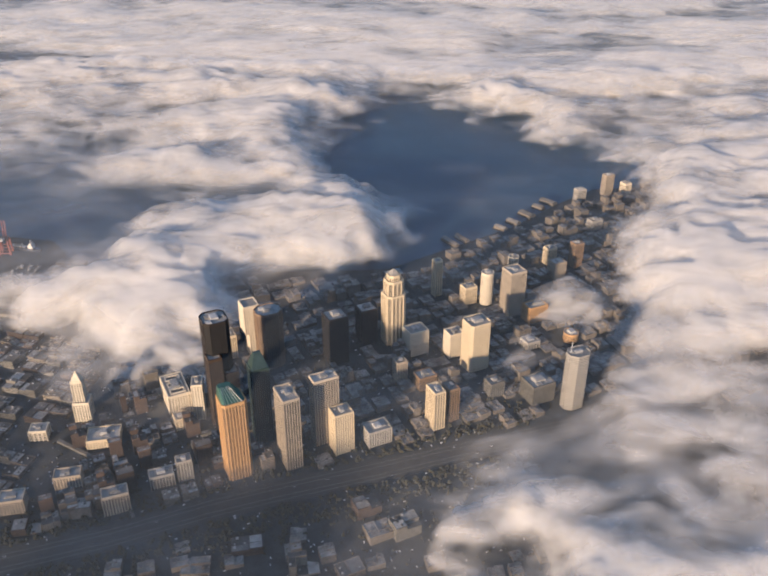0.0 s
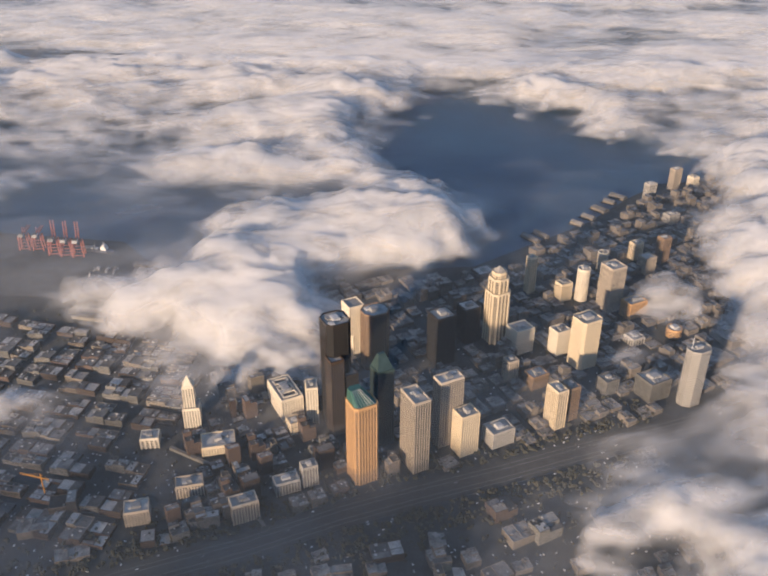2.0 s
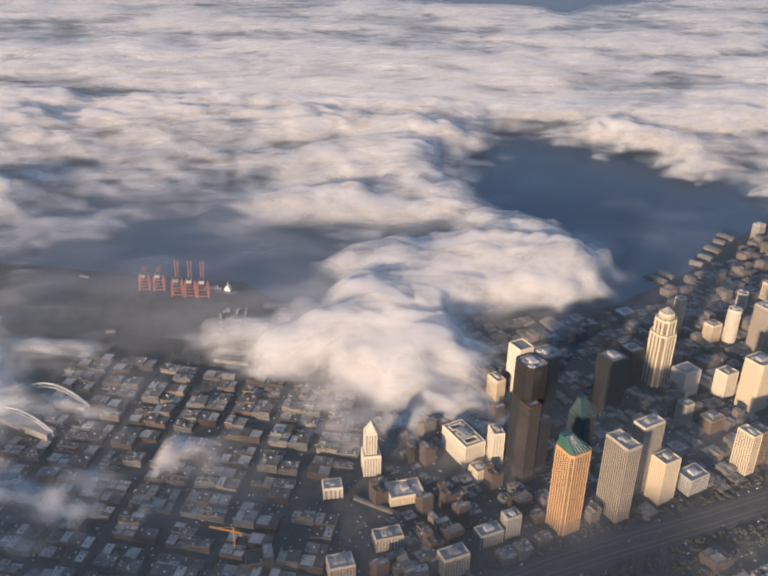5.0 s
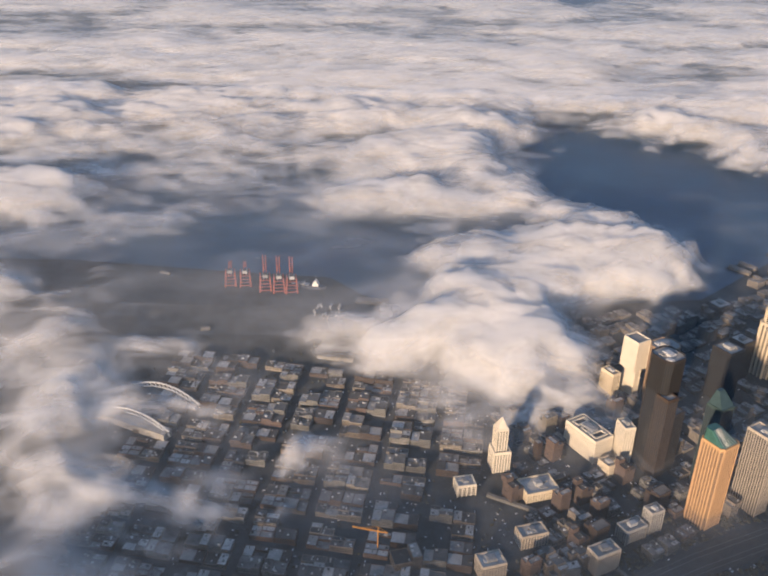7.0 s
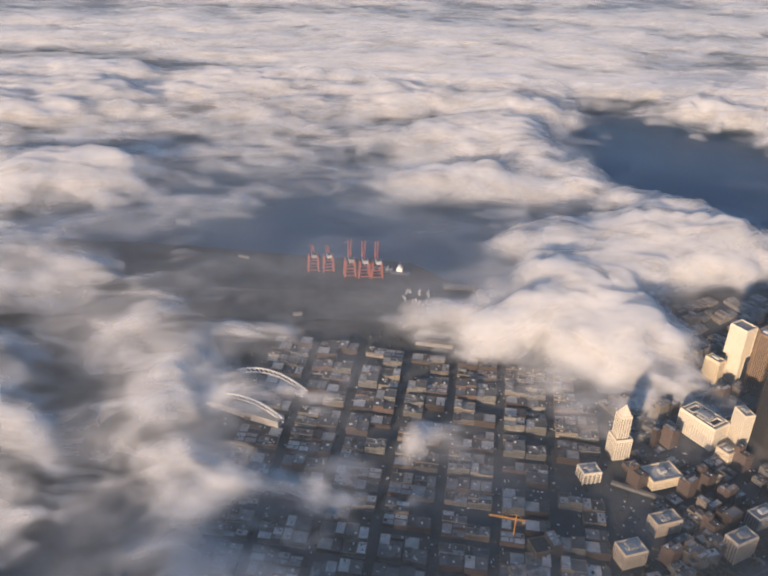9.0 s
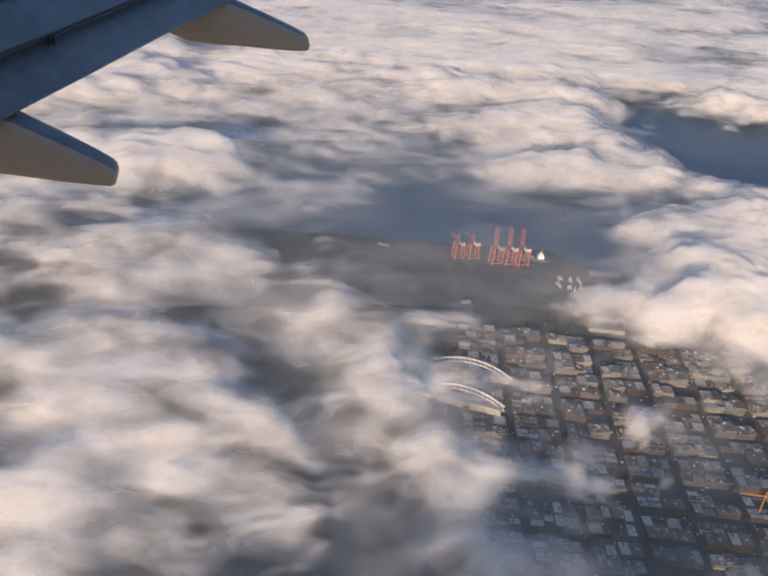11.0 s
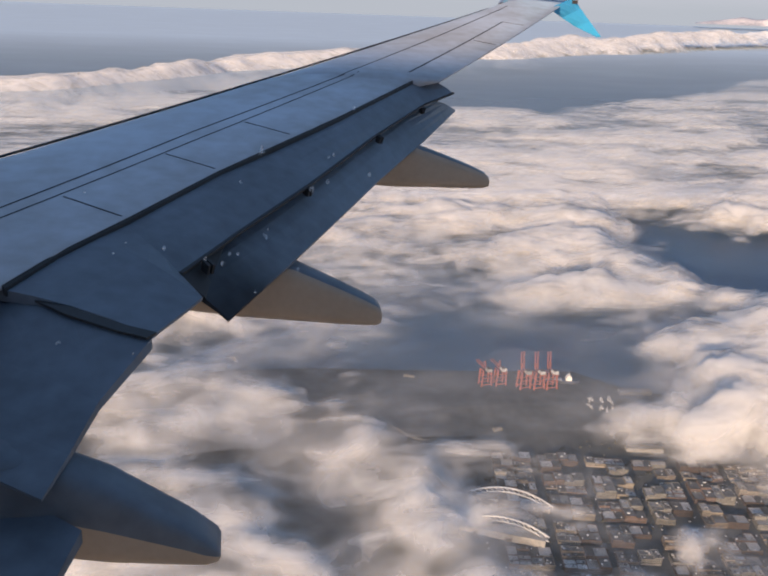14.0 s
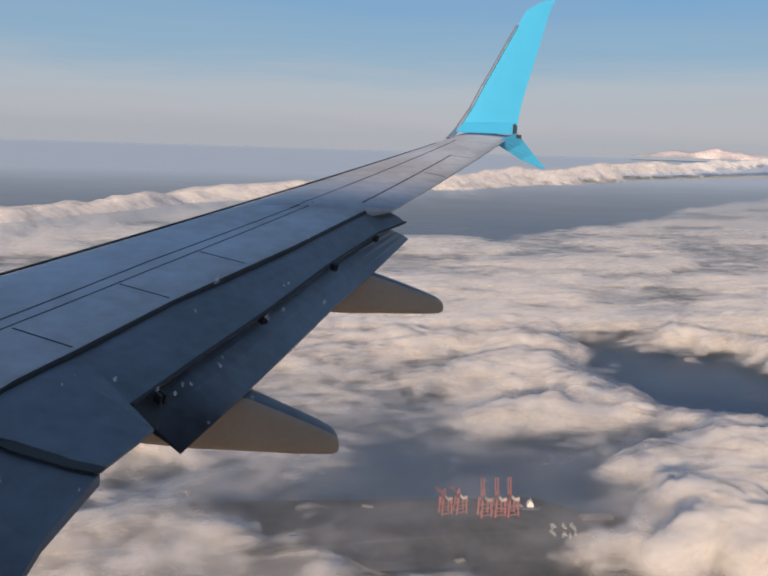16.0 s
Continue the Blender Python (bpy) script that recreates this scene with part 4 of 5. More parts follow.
keep_off(-41, 124, 4.2)
# the rose granite tower with a green sloping crown
ob = site("tower", -34.4, 112.3, 30, "rose granite tower with a green sloping glass crown")
h = 9.3 - ground_z(112.3)
shaft(ob, ring_cut(4.3, 4.3, 0.5), 0, h, M_GRANITE, M_GLASS, band=0.12, pier=0.21, bay=0.54, proud=0.07, roof=M_COPPER)
bm = bmesh.new()
prism(bm, ring_cut(4.2, 4.2, 0.5), h, h + 2.2, [(-1.9, 0.7), (-1.5, 0.5), (-0.2, 0.5), (0.3, 0.7), (0.4, 1.6), (0.0, 1.9), (-1.5, 1.9), (-1.9, 1.6)])
crown = part("crown", bm, M_COPPER, ob, "green sloping glass crown")
bm = bmesh.new()
for k in range(6):
    bar(bm, (-1.5 + k * 0.6, -2.1, h + 0.05), (-1.5 + k * 0.26, 0.5, h + 2.23), 0.07)
part("crown_ribs", bm, M_METAL, ob)
keep_off(-34.4, 112.3, 3.2)
# the tall stone tower with a stepped pyramid crown
ob = site("tower", -8.8, 150.6, 30, "cream stone tower with stepped shoulders and pyramid crown")
z0 = ground_z(150.6)
h = 12.3 - z0
shaft(ob, ring_cut(4.2, 4.2, 0.8), 0, h - 2.6, M_CREAM, M_GLASS, band=0.10, pier=0.34, bay=0.85, proud=0.09)
shaft(ob, ring_cut(3.5, 3.5, 0.8), h - 2.6, h + 0.6, M_CREAM, M_GLASS, band=0.10, pier=0.34, bay=0.8, proud=0.08)
shaft(ob, ring_cut(2.7, 2.7, 0.7), h + 0.6, h + 1.8, M_CREAM, M_GLASS, band=0.10, pier=0.22, bay=0.5)
bm = bmesh.new()
prism(bm, ring_box(2.2, 2.2), h + 1.8, h + 3.1, ring_box(0.15, 0.15))
part("pyramid_roof", bm, M_ROOF_PALE, ob)
keep_off(-8.8, 150.6, 3.4)
# the white slender tower with a pointed roof
ob = site("tower", -67.2, 123.6, 10, "white terracotta tower with a slender shaft and pointed pyramid roof")
z0 = ground_z(123.6)
shaft(ob, ring_box(3.0, 2.9), 0, -1.4 - z0, M_WHITE, M_GLASS_PALE, band=0.12, pier=0.2, bay=0.5)
shaft(ob, [(x_ - 0.2, y_) for x_, y_ in ring_box(2.0, 1.9)], -1.4 - z0, 3.2 - z0, M_WHITE, M_GLASS_PALE, band=0.12, pier=0.2, bay=0.5)
bm = bmesh.new()
prism(bm, [(x_ - 0.2, y_) for x_, y_ in ring_box(2.0, 1.9)], 3.2 - z0, 5.3 - z0, [(x_ - 0.2, y_) for x_, y_ in ring_box(0.12, 0.12)])
part("pyramid_roof", bm, M_WHITE, ob)
keep_off(-67.2, 123.6, 3.0)
# the white tower on a narrow stem, beside a dark octagonal one
ob = site("tower", -38.4, 144.4, 30, "white slab tower beside a dark octagonal tower")
z0 = ground_z(144.4)
shaft(ob, ring_box(3.2, 3.6), 3.0 - z0, 9.4 - z0, M_WHITE, M_GLASS_PALE, band=0.22, pier=0.26, bay=0.4)
shaft(ob, ring_box(1.4, 3.0), 0, 3.0 - z0, M_WHITE, M_GLASS_PALE, band=0.22, pier=0.26, bay=0.4)
keep_off(-38.4, 144.4, 2.6)
add(-33.8, 141.6, 5.4, 4.6, 9.6, M_BROWN, M_GLASS, "brown octagonal tower with dark glass", ring=ring_cut(5.4, 4.6, 1.3), band=0.12, pier=0.14, bay=0.4)
add(-25.4, 115.4, 2.9, 5.0, 8.6, M_STONE, M_GLASS, "grey tower with close upright concrete piers", band=0.07, pier=0.15, bay=0.46, proud=0.07)
add(-19.6, 121.0, 4.7, 2.6, 8.5, M_STONE, M_GLASS, "stone grey slab tower with a flat roof", band=0.16, pier=0.1, bay=0.5)
add(-16.3, 119.0, 3.6, 3.1, 2.6, M_CREAM, M_GLASS_PALE, "cream tower with round-headed top windows", band=0.2, pier=0.22, bay=0.45)
add(-10.0, 121.5, 4.6, 3.4, -2.6, M_CONCRETE, M_GLASS, "pale concrete mid-rise block", band=0.16, pier=0.2)
add(0.2, 167.5, 1.7, 1.7, 9.0, M_CREAM, M_GLASS, "slim cream residential tower by the shore", band=0.12, pier=0.16)
add(-10.0, 172.6, 4.4, 3.6, 2.6, M_DARK, M_GLASS, "dark flat-roofed office block by the shore", band=0.1, pier=0.08)
add(-20.4, 143.7, 4.2, 4.2, 7.9, M_DARK, M_GLASS, "black glass tower with a recessed roof", band=0.08, pier=0.1, bay=0.4)
add(-14.6, 150.4, 3.6, 3.6, 6.0, M_DARK, M_GLASS, "dark tower beside the stone tower", band=0.08, pier=0.1, bay=0.4)
add(-3.9, 147.4, 4.3, 3.6, 3.0, M_WHITE, M_GLASS_PALE, "white tower on a tapering stem", band=0.24, pier=0.3, bay=0.45)
add(-6.6, 138.0, 2.2, 2.2, 1.2, M_STONE, M_GLASS, "stone tower with a sloping roof", band=0.2, pier=0.1)
add(-1.5, 136.8, 3.8, 3.0, -1.0, M_BROWN, M_GLASS, "brown block with rounded terraces", band=0.18, pier=0.05)
add(8.6, 143.6, 4.7, 4.2, 7.9, M_CREAM, M_GLASS_PALE, "cream tower with faceted sides", ring=ring_cut(4.7, 4.2, 0.5), band=0.22, pier=0.18, bay=0.4)
add(4.2, 147.0, 3.2, 2.8, 3.0, M_WHITE, M_GLASS_PALE, "white block beside the faceted tower", band=0.22, pier=0.22)
add(17.2, 162.2, 3.8, 3.8, 10.2, M_STONE, M_GLASS, "tall grey tower with a patterned facade", band=0.14, pier=0.2, bay=0.42)
add(11.6, 165.2, 2.8, 2.8, 7.6, M_WHITE, M_GLASS_PALE, "round white tower with a flat cap", ring=ring_round(2.8, 2.8), band=0.2, pier=0.12)
add(7.5, 165.2, 2.9, 2.4, 4.0, M_CREAM, M_GLASS, "cream residential block near the shore", band=0.14, pier=0.18)
add(18.3, 177.2, 2.4, 2.4, 5.8, M_WHITE, M_GLASS, "round white topped tower near the shore", ring=ring_round(2.4, 2.4), band=0.16, pier=0.1)
add(27.8, 184.5, 2.4, 2.2, 5.0, M_CREAM, M_GLASS, "cream tower among the north blocks", band=0.14, pier=0.16)
add(28.8, 177.6, 3.2, 2.8, 4.8, M_STONE, M_GLASS, "stone tower with a bright roof", band=0.14, pier=0.16)
add(34.0, 183.6, 2.4, 2.2, 7.0, M_BROWN, M_GLASS, "slender brown residential tower", band=0.14, pier=0.14)
add(22.2, 160.0, 4.6, 3.0, 2.8, M_GRANITE, M_GLASS, "rose block with round windows under cloud", band=0.14, pier=0.2)
add(20.6, 150.6, 3.0, 2.9, -0.5, M_CONCRETE, M_GLASS, "grey tower with dark window strips", band=0.08, pier=0.3, bay=0.7)
add(29.5, 153.0, 3.2, 3.2, 0.2, M_GRANITE, M_GLASS, "banded round tower in thin cloud", ring=ring_round(3.2, 3.2), band=0.2, pier=0.0)
add(27.6, 133.4, 4.4, 3.4, 8.0, M_CONCRETE, M_GLASS, "white tower with curved ends and an antenna", ring=ring_cut(4.6, 3.6, 1.1), band=0.24, pier=0.0)
# the darker concrete puts the cloud's shade on these two blocks
add(20.9, 135.0, 5.0, 4.4, 0.0, M_DIM_CONCRETE, M_GLASS, "grey office block veiled by cloud", band=0.14, pier=0.2)
add(12.3, 135.6, 3.0, 2.9, -0.9, M_DIM_CONCRETE, M_GLASS, "grey mid-rise under thin cloud", band=0.14, pier=0.2)
add(0.8, 126.2, 2.2, 3.4, 3.2, M_CREAM, M_GLASS, "narrow tower with a bright end wall", band=0.14, pier=0.22)
add(3.6, 128.4, 2.2, 3.0, 2.4, M_BROWN, M_GLASS, "brown twin of the narrow tower", band=0.14, pier=0.14)
add(-50.3, 128.4, 4.2, 7.6, -0.4, M_WHITE, M_GLASS_PALE, "white courthouse block with roof wells", rot=30, band=0.2, pier=0.22)
add(-47.9, 122.6, 2.2, 2.6, -3.4, M_CREAM, M_GLASS_PALE, "small cream block by the courthouse", band=0.2, pier=0.22)
add(-44.8, 125.6, 2.0, 3.0, 2.7, M_WHITE, M_GLASS_PALE, "white administration tower beside the courthouse", rot=12, band=0.2, pier=0.2)
add(-73.8, 118.0, 3.2, 2.6, -4.2, M_WHITE, M_GLASS, "white twin-slab hotel block", rot=10, band=0.16, pier=0.3, bay=0.8)
add(-61.2, 117.8, 6.0, 4.2, -4.6, M_CREAM, M_GLASS_PALE, "cream and pale metal building with a long roof", rot=16, band=0.2, pier=0.2)
add(-65.4, 120.4, 2.8, 1.8, -5.2, M_BRICK, M_GLASS, "red brick block below the white tower", rot=16, band=0.2, pier=0.16)
add(-53.6, 102.6, 4.4, 2.6, -4.4, M_STONE, M_GLASS, "twin apartment slabs with a lift tower", rot=25, band=0.12, pier=0.2)
add(-64.0, 107.4, 4.6, 2.6, -5.2, M_STONE, M_GLASS, "hospital-like block with a flat roof", rot=16, band=0.14, pier=0.2)
add(-71.4, 101.4, 4.0, 3.0, -5.6, M_STONE, M_GLASS, "long block with a cluttered lit roof", rot=16, band=0.14, pier=0.2)
add(-43.6, 110.2, 2.6, 2.0, -3.0, M_CONCRETE, M_GLASS, "concrete block with a pale roof", rot=25, band=0.14, pier=0.2)
add(-47.4, 108.6, 4.2, 2.4, -5.0, M_CONCRETE, M_GLASS, "low concrete wing with a dark roof", rot=25, band=0.14, pier=0.2)

ob = add(-31.4, 120.6, 3.2, 3.0, 10.4, M_TEAL_GLASS, M_GLASS, "dark blue glass tower with a sloping roof", band=0.06, pier=0.06, bay=0.4)
bm = bmesh.new()
prism(bm, ring_box(3.1, 2.9), 10.45 - ground_z(120.6), 12.9 - ground_z(120.6), [(-0.4, 0.6), (0.9, 0.6), (0.9, 1.2), (-0.4, 1.2)])
part("sloping_roof", bm, M_TEAL_GLASS, ob, "sloping grey green glass roof")
add(-42.8, 143.5, 1.9, 3.2, 2.4, M_CREAM, M_GLASS, "narrow cream slab behind the black tower", band=0.16, pier=0.2)
add(40.0, 222.0, 2.6, 2.2, 5.5, M_CONCRETE, M_GLASS, "grey apartment tower at the far end of town", band=0.16, pier=0.14)
add(49.0, 230.0, 2.8, 2.0, 7.0, M_STONE, M_GLASS, "stone apartment tower at the far end of town", band=0.16, pier=0.14)
add(54.5, 230.5, 2.2, 2.4, 4.5, M_WHITE, M_GLASS, "white apartment tower beside the far shore", band=0.16, pier=0.14)
add(42.0, 206.0, 3.4, 2.4, 3.4, M_CONCRETE, M_GLASS, "grey office slab near the far shore", band=0.16, pier=0.14)
# roof wells, antenna and plant on the marked towers
bm = bmesh.new()
bar(bm, (0, 0, 0), (0, 0, 2.4), 0.09)
box(bm, -0.16, 0.16, -0.16, 0.16, -0.1, 0.3)
ob = bpy.data.objects[[o.name for o in bpy.data.objects if "antenna" in str(o.get("label", ""))][0]]
mast = part("antenna", bm, M_ARCH, ob, "thin white antenna mast")
mast.location = (-1.4, 0.4, 8.0 - ground_z(133.4))
ob = bpy.data.objects[[o.name for o in bpy.data.objects if "courthouse block" in str(o.get("label", ""))][0]]
for k in range(3):
    bm = bmesh.new()
    wall_ring(bm, ring_box(2.9, 1.6), ring_box(2.4, 1.1), 0, 0.26)
    rim = part("roof_well", bm, M_WHITE, ob)
    rim.location = (0, -2.3 + 2.3 * k, -0.4 - ground_z(128.4))
    bm = bmesh.new()
    box(bm, -1.2, 1.2, -0.55, 0.55, 0.005, 0.03)
    part("well_floor", bm, M_ROOF, rim, "dark roof well floor")

# ---- low buildings ----
MAIN = [(-150, 60), (-110, 75), (-84, 84.5), (-69, 90.5), (-53, 96.5), (-37.7, 103.5), (-24.6, 108.5), (-9, 114), (4, 119), (40, 132)]


def main_y(x):
    """Where the motorway runs."""
    return float(np.interp(x, [p[0] for p in MAIN], [p[1] for p in MAIN]))


def lots(w, d, rng, cuts):
    """Cuts a plot into party-walled lots, as (x0, x1, y0, y1)."""
    out = [(-w / 2, w / 2, -d / 2, d / 2)]
    for _ in range(cuts):
        out.sort(key=lambda r: (r[1] - r[0]) * (r[3] - r[2]))
        x0, x1, y0, y1 = out.pop()
        t = rng.uniform(0.34, 0.66)
        if x1 - x0 > y1 - y0:
            m = lerp(x0, x1, t)
            out += [(x0, m, y0, y1), (m, x1, y0, y1)]
        else:
            m = lerp(y0, y1, t)
            out += [(x0, x1, y0, m), (x0, x1, m, y1)]
    return out


def low_block(name, w, d, h, face, roof, rng, label):
    """A low city building of a few party-walled lots: walls, window rows, parapets, a roof for each lot and roof units."""
    ob = empty(name, pose(0, 0, -60), label, "building", "low city buildings")
    body, panes, edge = bmesh.new(), bmesh.new(), bmesh.new()
    for n_lot, (x0, x1, y0, y1) in enumerate(lots(w, d, rng, rng.randint(1, 3))):
        hl = h * rng.uniform(0.62, 1.22)
        if rng.random() < 0.12:
            hl = 0.08
        box(body, x0, x1, y0, y1, -0.4, hl)
        ring = [(x0, y0), (x1, y0), (x1, y1), (x0, y1)]
        if hl > 0.3:
            floors = max(1, round(hl / 0.36))
            for k in range(floors):
                z = (k + 0.3) * hl / floors
                for i in range(4):
                    p0, p1 = Vector(ring[i]), Vector(ring[(i + 1) % 4])
                    mid = (p0 + p1) / 2
                    if abs(abs(mid.x) - w / 2) > 0.01 and abs(abs(mid.y) - d / 2) > 0.01:
                        continue
                    e, n = p1 - p0, max(2, round((p1 - p0).length / 0.30))
                    dn = Vector((e.y, -e.x)).normalized() * 0.012
                    for c in range(n):
                        p, q = p0 + e * ((c + 0.24) / n) + dn, p0 + e * ((c + 0.76) / n) + dn
                        panes.faces.new([panes.verts.new((*r, zz)) for r, zz in ((p, z), (q, z), (q, z + 0.5 * hl / floors), (p, z + 0.5 * hl / floors))])
            wall_ring(edge, grown(ring, 0.02), grown(ring, -0.07), hl - 0.1, hl + rng.uniform(0.05, 0.11))
        bm = bmesh.new()
        prism(bm, grown(ring, -0.05), hl - 0.03, hl + 0.02)
        part("roof_deck", bm, rng.choice((roof, roof, M_ROOF, M_ROOF_PALE, M_ROOF_DARK)), ob)
        for k in range(rng.randint(1, 3)):
            a, b, hh = rng.uniform(0.06, 0.26), rng.uniform(0.06, 0.22), rng.uniform(0.06, 0.24)
            cx, cy = lerp(x0 + 0.25, x1 - 0.25, rng.random()), lerp(y0 + 0.22, y1 - 0.22, rng.random())
            bm = bmesh.new()
            box(bm, cx - a, cx + a, cy - b, cy + b, hl, hl + hh)
            part("roof_unit", bm, rng.choice((M_PLANT, M_ROOF_PALE, M_ROOF_DARK)), ob)
    part("body", body, face, ob)
    tagged(part("glazing", panes, M_GLASS, ob), kind="stuff")
    part("parapet", edge, face, ob)
    return ob


rng = random.Random(11)
FACES = ((M_BRICK, "red brick"), (M_DIM_STONE, "tan stone"), (M_DIM_CONCRETE, "grey concrete"), (M_DIM_RENDER, "cream rendered"), (M_UMBER, "dark brown"))
PROTOS = []
for k in range(22):
    face, word = FACES[k % 5]
    roof, roofword = ((M_ROOF, "grey felt"), (M_ROOF_PALE, "pale"), (M_ROOF, "dark patched"))[k % 3]
    w, d = rng.uniform(2.0, 3.1), rng.uniform(2.0, 3.1)
    h = rng.choice((0.55, 0.75, 1.0, 1.3, 1.8, 2.6, 3.4))
    PROTOS.append((low_block("low_building", w, d, h, face, roof, rng, f"low {word} building with a {roofword} roof"), w, d))
GRID_PROTOS = []
for k in range(20):
    face, word = FACES[(k * 2 + 1) % 5]
    roof, roofword = ((M_ROOF, "grey felt"), (M_ROOF, "dark patched"), (M_ROOF_PALE, "pale"))[k % 3]
    w, d = rng.uniform(3.5, 4.0), rng.uniform(2.3, 2.75)
    GRID_PROTOS.append((low_block("low_building", w, d, rng.choice((0.5, 0.65, 0.8, 1.0, 1.25)), face, roof, rng, f"old {word} block with a {roofword} roof"), w, d))
BIG_PROTOS = []
for k in range(8):
    face, word = FACES[(k * 3 + 1) % 5]
    roof, roofword = ((M_ROOF, "dark felt"), (M_ROOF_PALE, "pale"))[k % 2]
    w, d = rng.uniform(3.6, 5.6), rng.uniform(2.6, 3.8)
    BIG_PROTOS.append((low_block("low_building", w, d, rng.choice((1.2, 1.6, 2.2, 2.8)), face, roof, rng, f"broad {word} building with a {roofword} roof"), w, d))
used = set()
placed = [0]
PLOTS = []
REST = bmesh.new()


def put_low(x, y, rot, protos):
    if any(math.hypot(x - a, y - b) < r + 0.7 for a, b, r in TOWERS):
        return
    i = rng.randrange(len(protos))
    ob, w, d = protos[i]
    m = pose(x, y, ground_z(y) + rng.uniform(-0.05, 0.15), 0, 0, rot)
    placed[0] += 1
    PLOTS.append((x, y, max(w, d) * 0.55))
    if ob.name not in used:
        used.add(ob.name)
        ob.matrix_world = m
    elif placed[0] <= 300:
        copy_thing(ob, m)
    else:
        h = rng.choice((0.4, 0.5, 0.7, 0.9, 1.2, 1.6, 2.4))
        made = bmesh.new()
        for x0, x1, y0, y1 in lots(w, d, rng, 2):
            hl = h * rng.uniform(0.5, 1.25)
            ring = [(x0, y0), (x1, y0), (x1, y1), (x0, y1)]
            prism(made, ring, -0.5, hl)
            wall_ring(made, grown(ring, 0.02), grown(ring, -0.08), hl - 0.1, hl + 0.08)
            a, b = lerp(x0 + 0.3, x1 - 0.3, rng.random()), lerp(y0 + 0.3, y1 - 0.3, rng.random())
            box(made, a - 0.22, a + 0.22, b - 0.18, b + 0.18, hl - 0.1, hl + rng.uniform(0.1, 0.3))
        made.transform(m)
        me = bpy.data.meshes.new("tmp")
        made.to_mesh(me)
        made.free()
        REST.from_mesh(me)
        bpy.data.meshes.remove(me)


# the old square grid by the port
ex, ey = Vector((0.984, -0.176)), Vector((0.176, 0.984))
for i in range(-4, 4):
    for j in range(0, 9):
        c = Vector((-93.5, 149.5)) + ex * (i + 0.5) * 9.4 - ey * (j + 0.5) * 6.4
        for u, v in ((-1.95, -1.25), (1.95, -1.25), (-1.95, 1.3), (1.95, 1.3)):
            p = c + ex * (u + rng.uniform(-0.06, 0.06)) + ey * (v + rng.uniform(-0.06, 0.06))
            if -140 < p.x < -70 and p.y > 96 and rng.random() < 0.87 and not (p.x > -74 and p.y < 122):
                put_low(p.x, p.y, -10 + rng.choice((0, 180)), GRID_PROTOS)
# the turned downtown grid
gx_, gy_ = Vector((math.cos(radians(30)), math.sin(radians(30)))), Vector((-math.sin(radians(30)), math.cos(radians(30))))
for i in range(-20, 38):
    for j in range(-15, 24):
        p = Vector((-20, 135)) + gx_ * (i * 3.3 + (0.9 if i % 3 == 0 else 0)) + gy_ * (j * 3.4 + (1.0 if j % 3 == 0 else 0))
        shore = 172 + max(0, (p.x + 12) * 0.95)
        line = main_y(p.x)
        if -66 < p.x < 72 and line + 4.5 < p.y < shore - 1 and p.x - 0.3 * (p.y - 118) > -76 and rng.random() < 0.9:
            put_low(p.x + rng.uniform(-0.2, 0.2), p.y + rng.uniform(-0.2, 0.2), 30 + rng.choice((0, 90)), PROTOS)
# the broad blocks inland of the motorway and beside its ramps
for x, y, rot in ((-10.5, 105.5, 28), (-8, 100.5, 28), (-3.6, 101.5, 28), (-60.2, 101.5, 14), (-67, 97.5, 14), (-80, 94, 20), (-19.5, 93.2, 15), (-29.5, 96.3, 15), (-37, 92, 10), (-47, 88, 12), (-27, 87, 14), (-88, 98.5, 14), (-98, 94, 14), (-84.5, 103, 15), (-104, 86, 10), (-12, 93, 30), (-60, 85, 14), (-40, 84, 14)):
    put_low(x, y, rot, BIG_PROTOS)
for i in range(-14, 14):
    for j in range(0, 7):
        p = Vector((-40 + i * 4.6 + rng.uniform(-1, 1), 96.0 - j * 4.0 + i * 0.85 + rng.uniform(-0.9, 0.9)))
        if rng.random() < 0.34 and abs(p.y - main_y(p.x)) > 4.2:
            put_low(p.x, p.y, 16 + rng.choice((0, 90)) + rng.uniform(-8, 8), PROTOS)

for ob, w, d in PROTOS + GRID_PROTOS + BIG_PROTOS:
    if ob.name not in used:
        for child in list(ob.children):
            bpy.data.objects.remove(child)
        bpy.data.objects.remove(ob)
me = bpy.data.meshes.new("outlying_buildings")
REST.to_mesh(me)
REST.free()
me.materials.append(M_OUTLYING)
me.materials.append(M_ROOF_MIXED)
for p in me.polygons:
    p.material_index = 1 if p.normal.z > 0.9 else 0
tagged(new("outlying_buildings", me), "further low city buildings in mist", "buildings", kind="stuff")

# ---- motorway ----
def road(name, pts, width, lift, mat, label):
    verts, faces = [], []
    pts = [Vector(p) for p in pts]
    for i, p in enumerate(pts):
        d = (pts[min(i + 1, len(pts) - 1)] - pts[max(i - 1, 0)]).normalized()
        s_ = Vector((-d.y, d.x)) * width / 2
        for q in (p + s_, p - s_):
            verts += [(q.x, q.y, ground_z(q.y) + lift), (q.x, q.y, ground_z(q.y) - 0.2)]
    for i in range(len(pts) - 1):
        a, b = 4 * i, 4 * i + 4
        faces += [(a, a + 2, b + 2, b)[::-1], (a, b, b + 1, a + 1)[::-1], (a + 2, a + 3, b + 3, b + 2)[::-1]]
    return tagged(mesh_object(name, verts, faces, mat), label, "road", kind="structure")


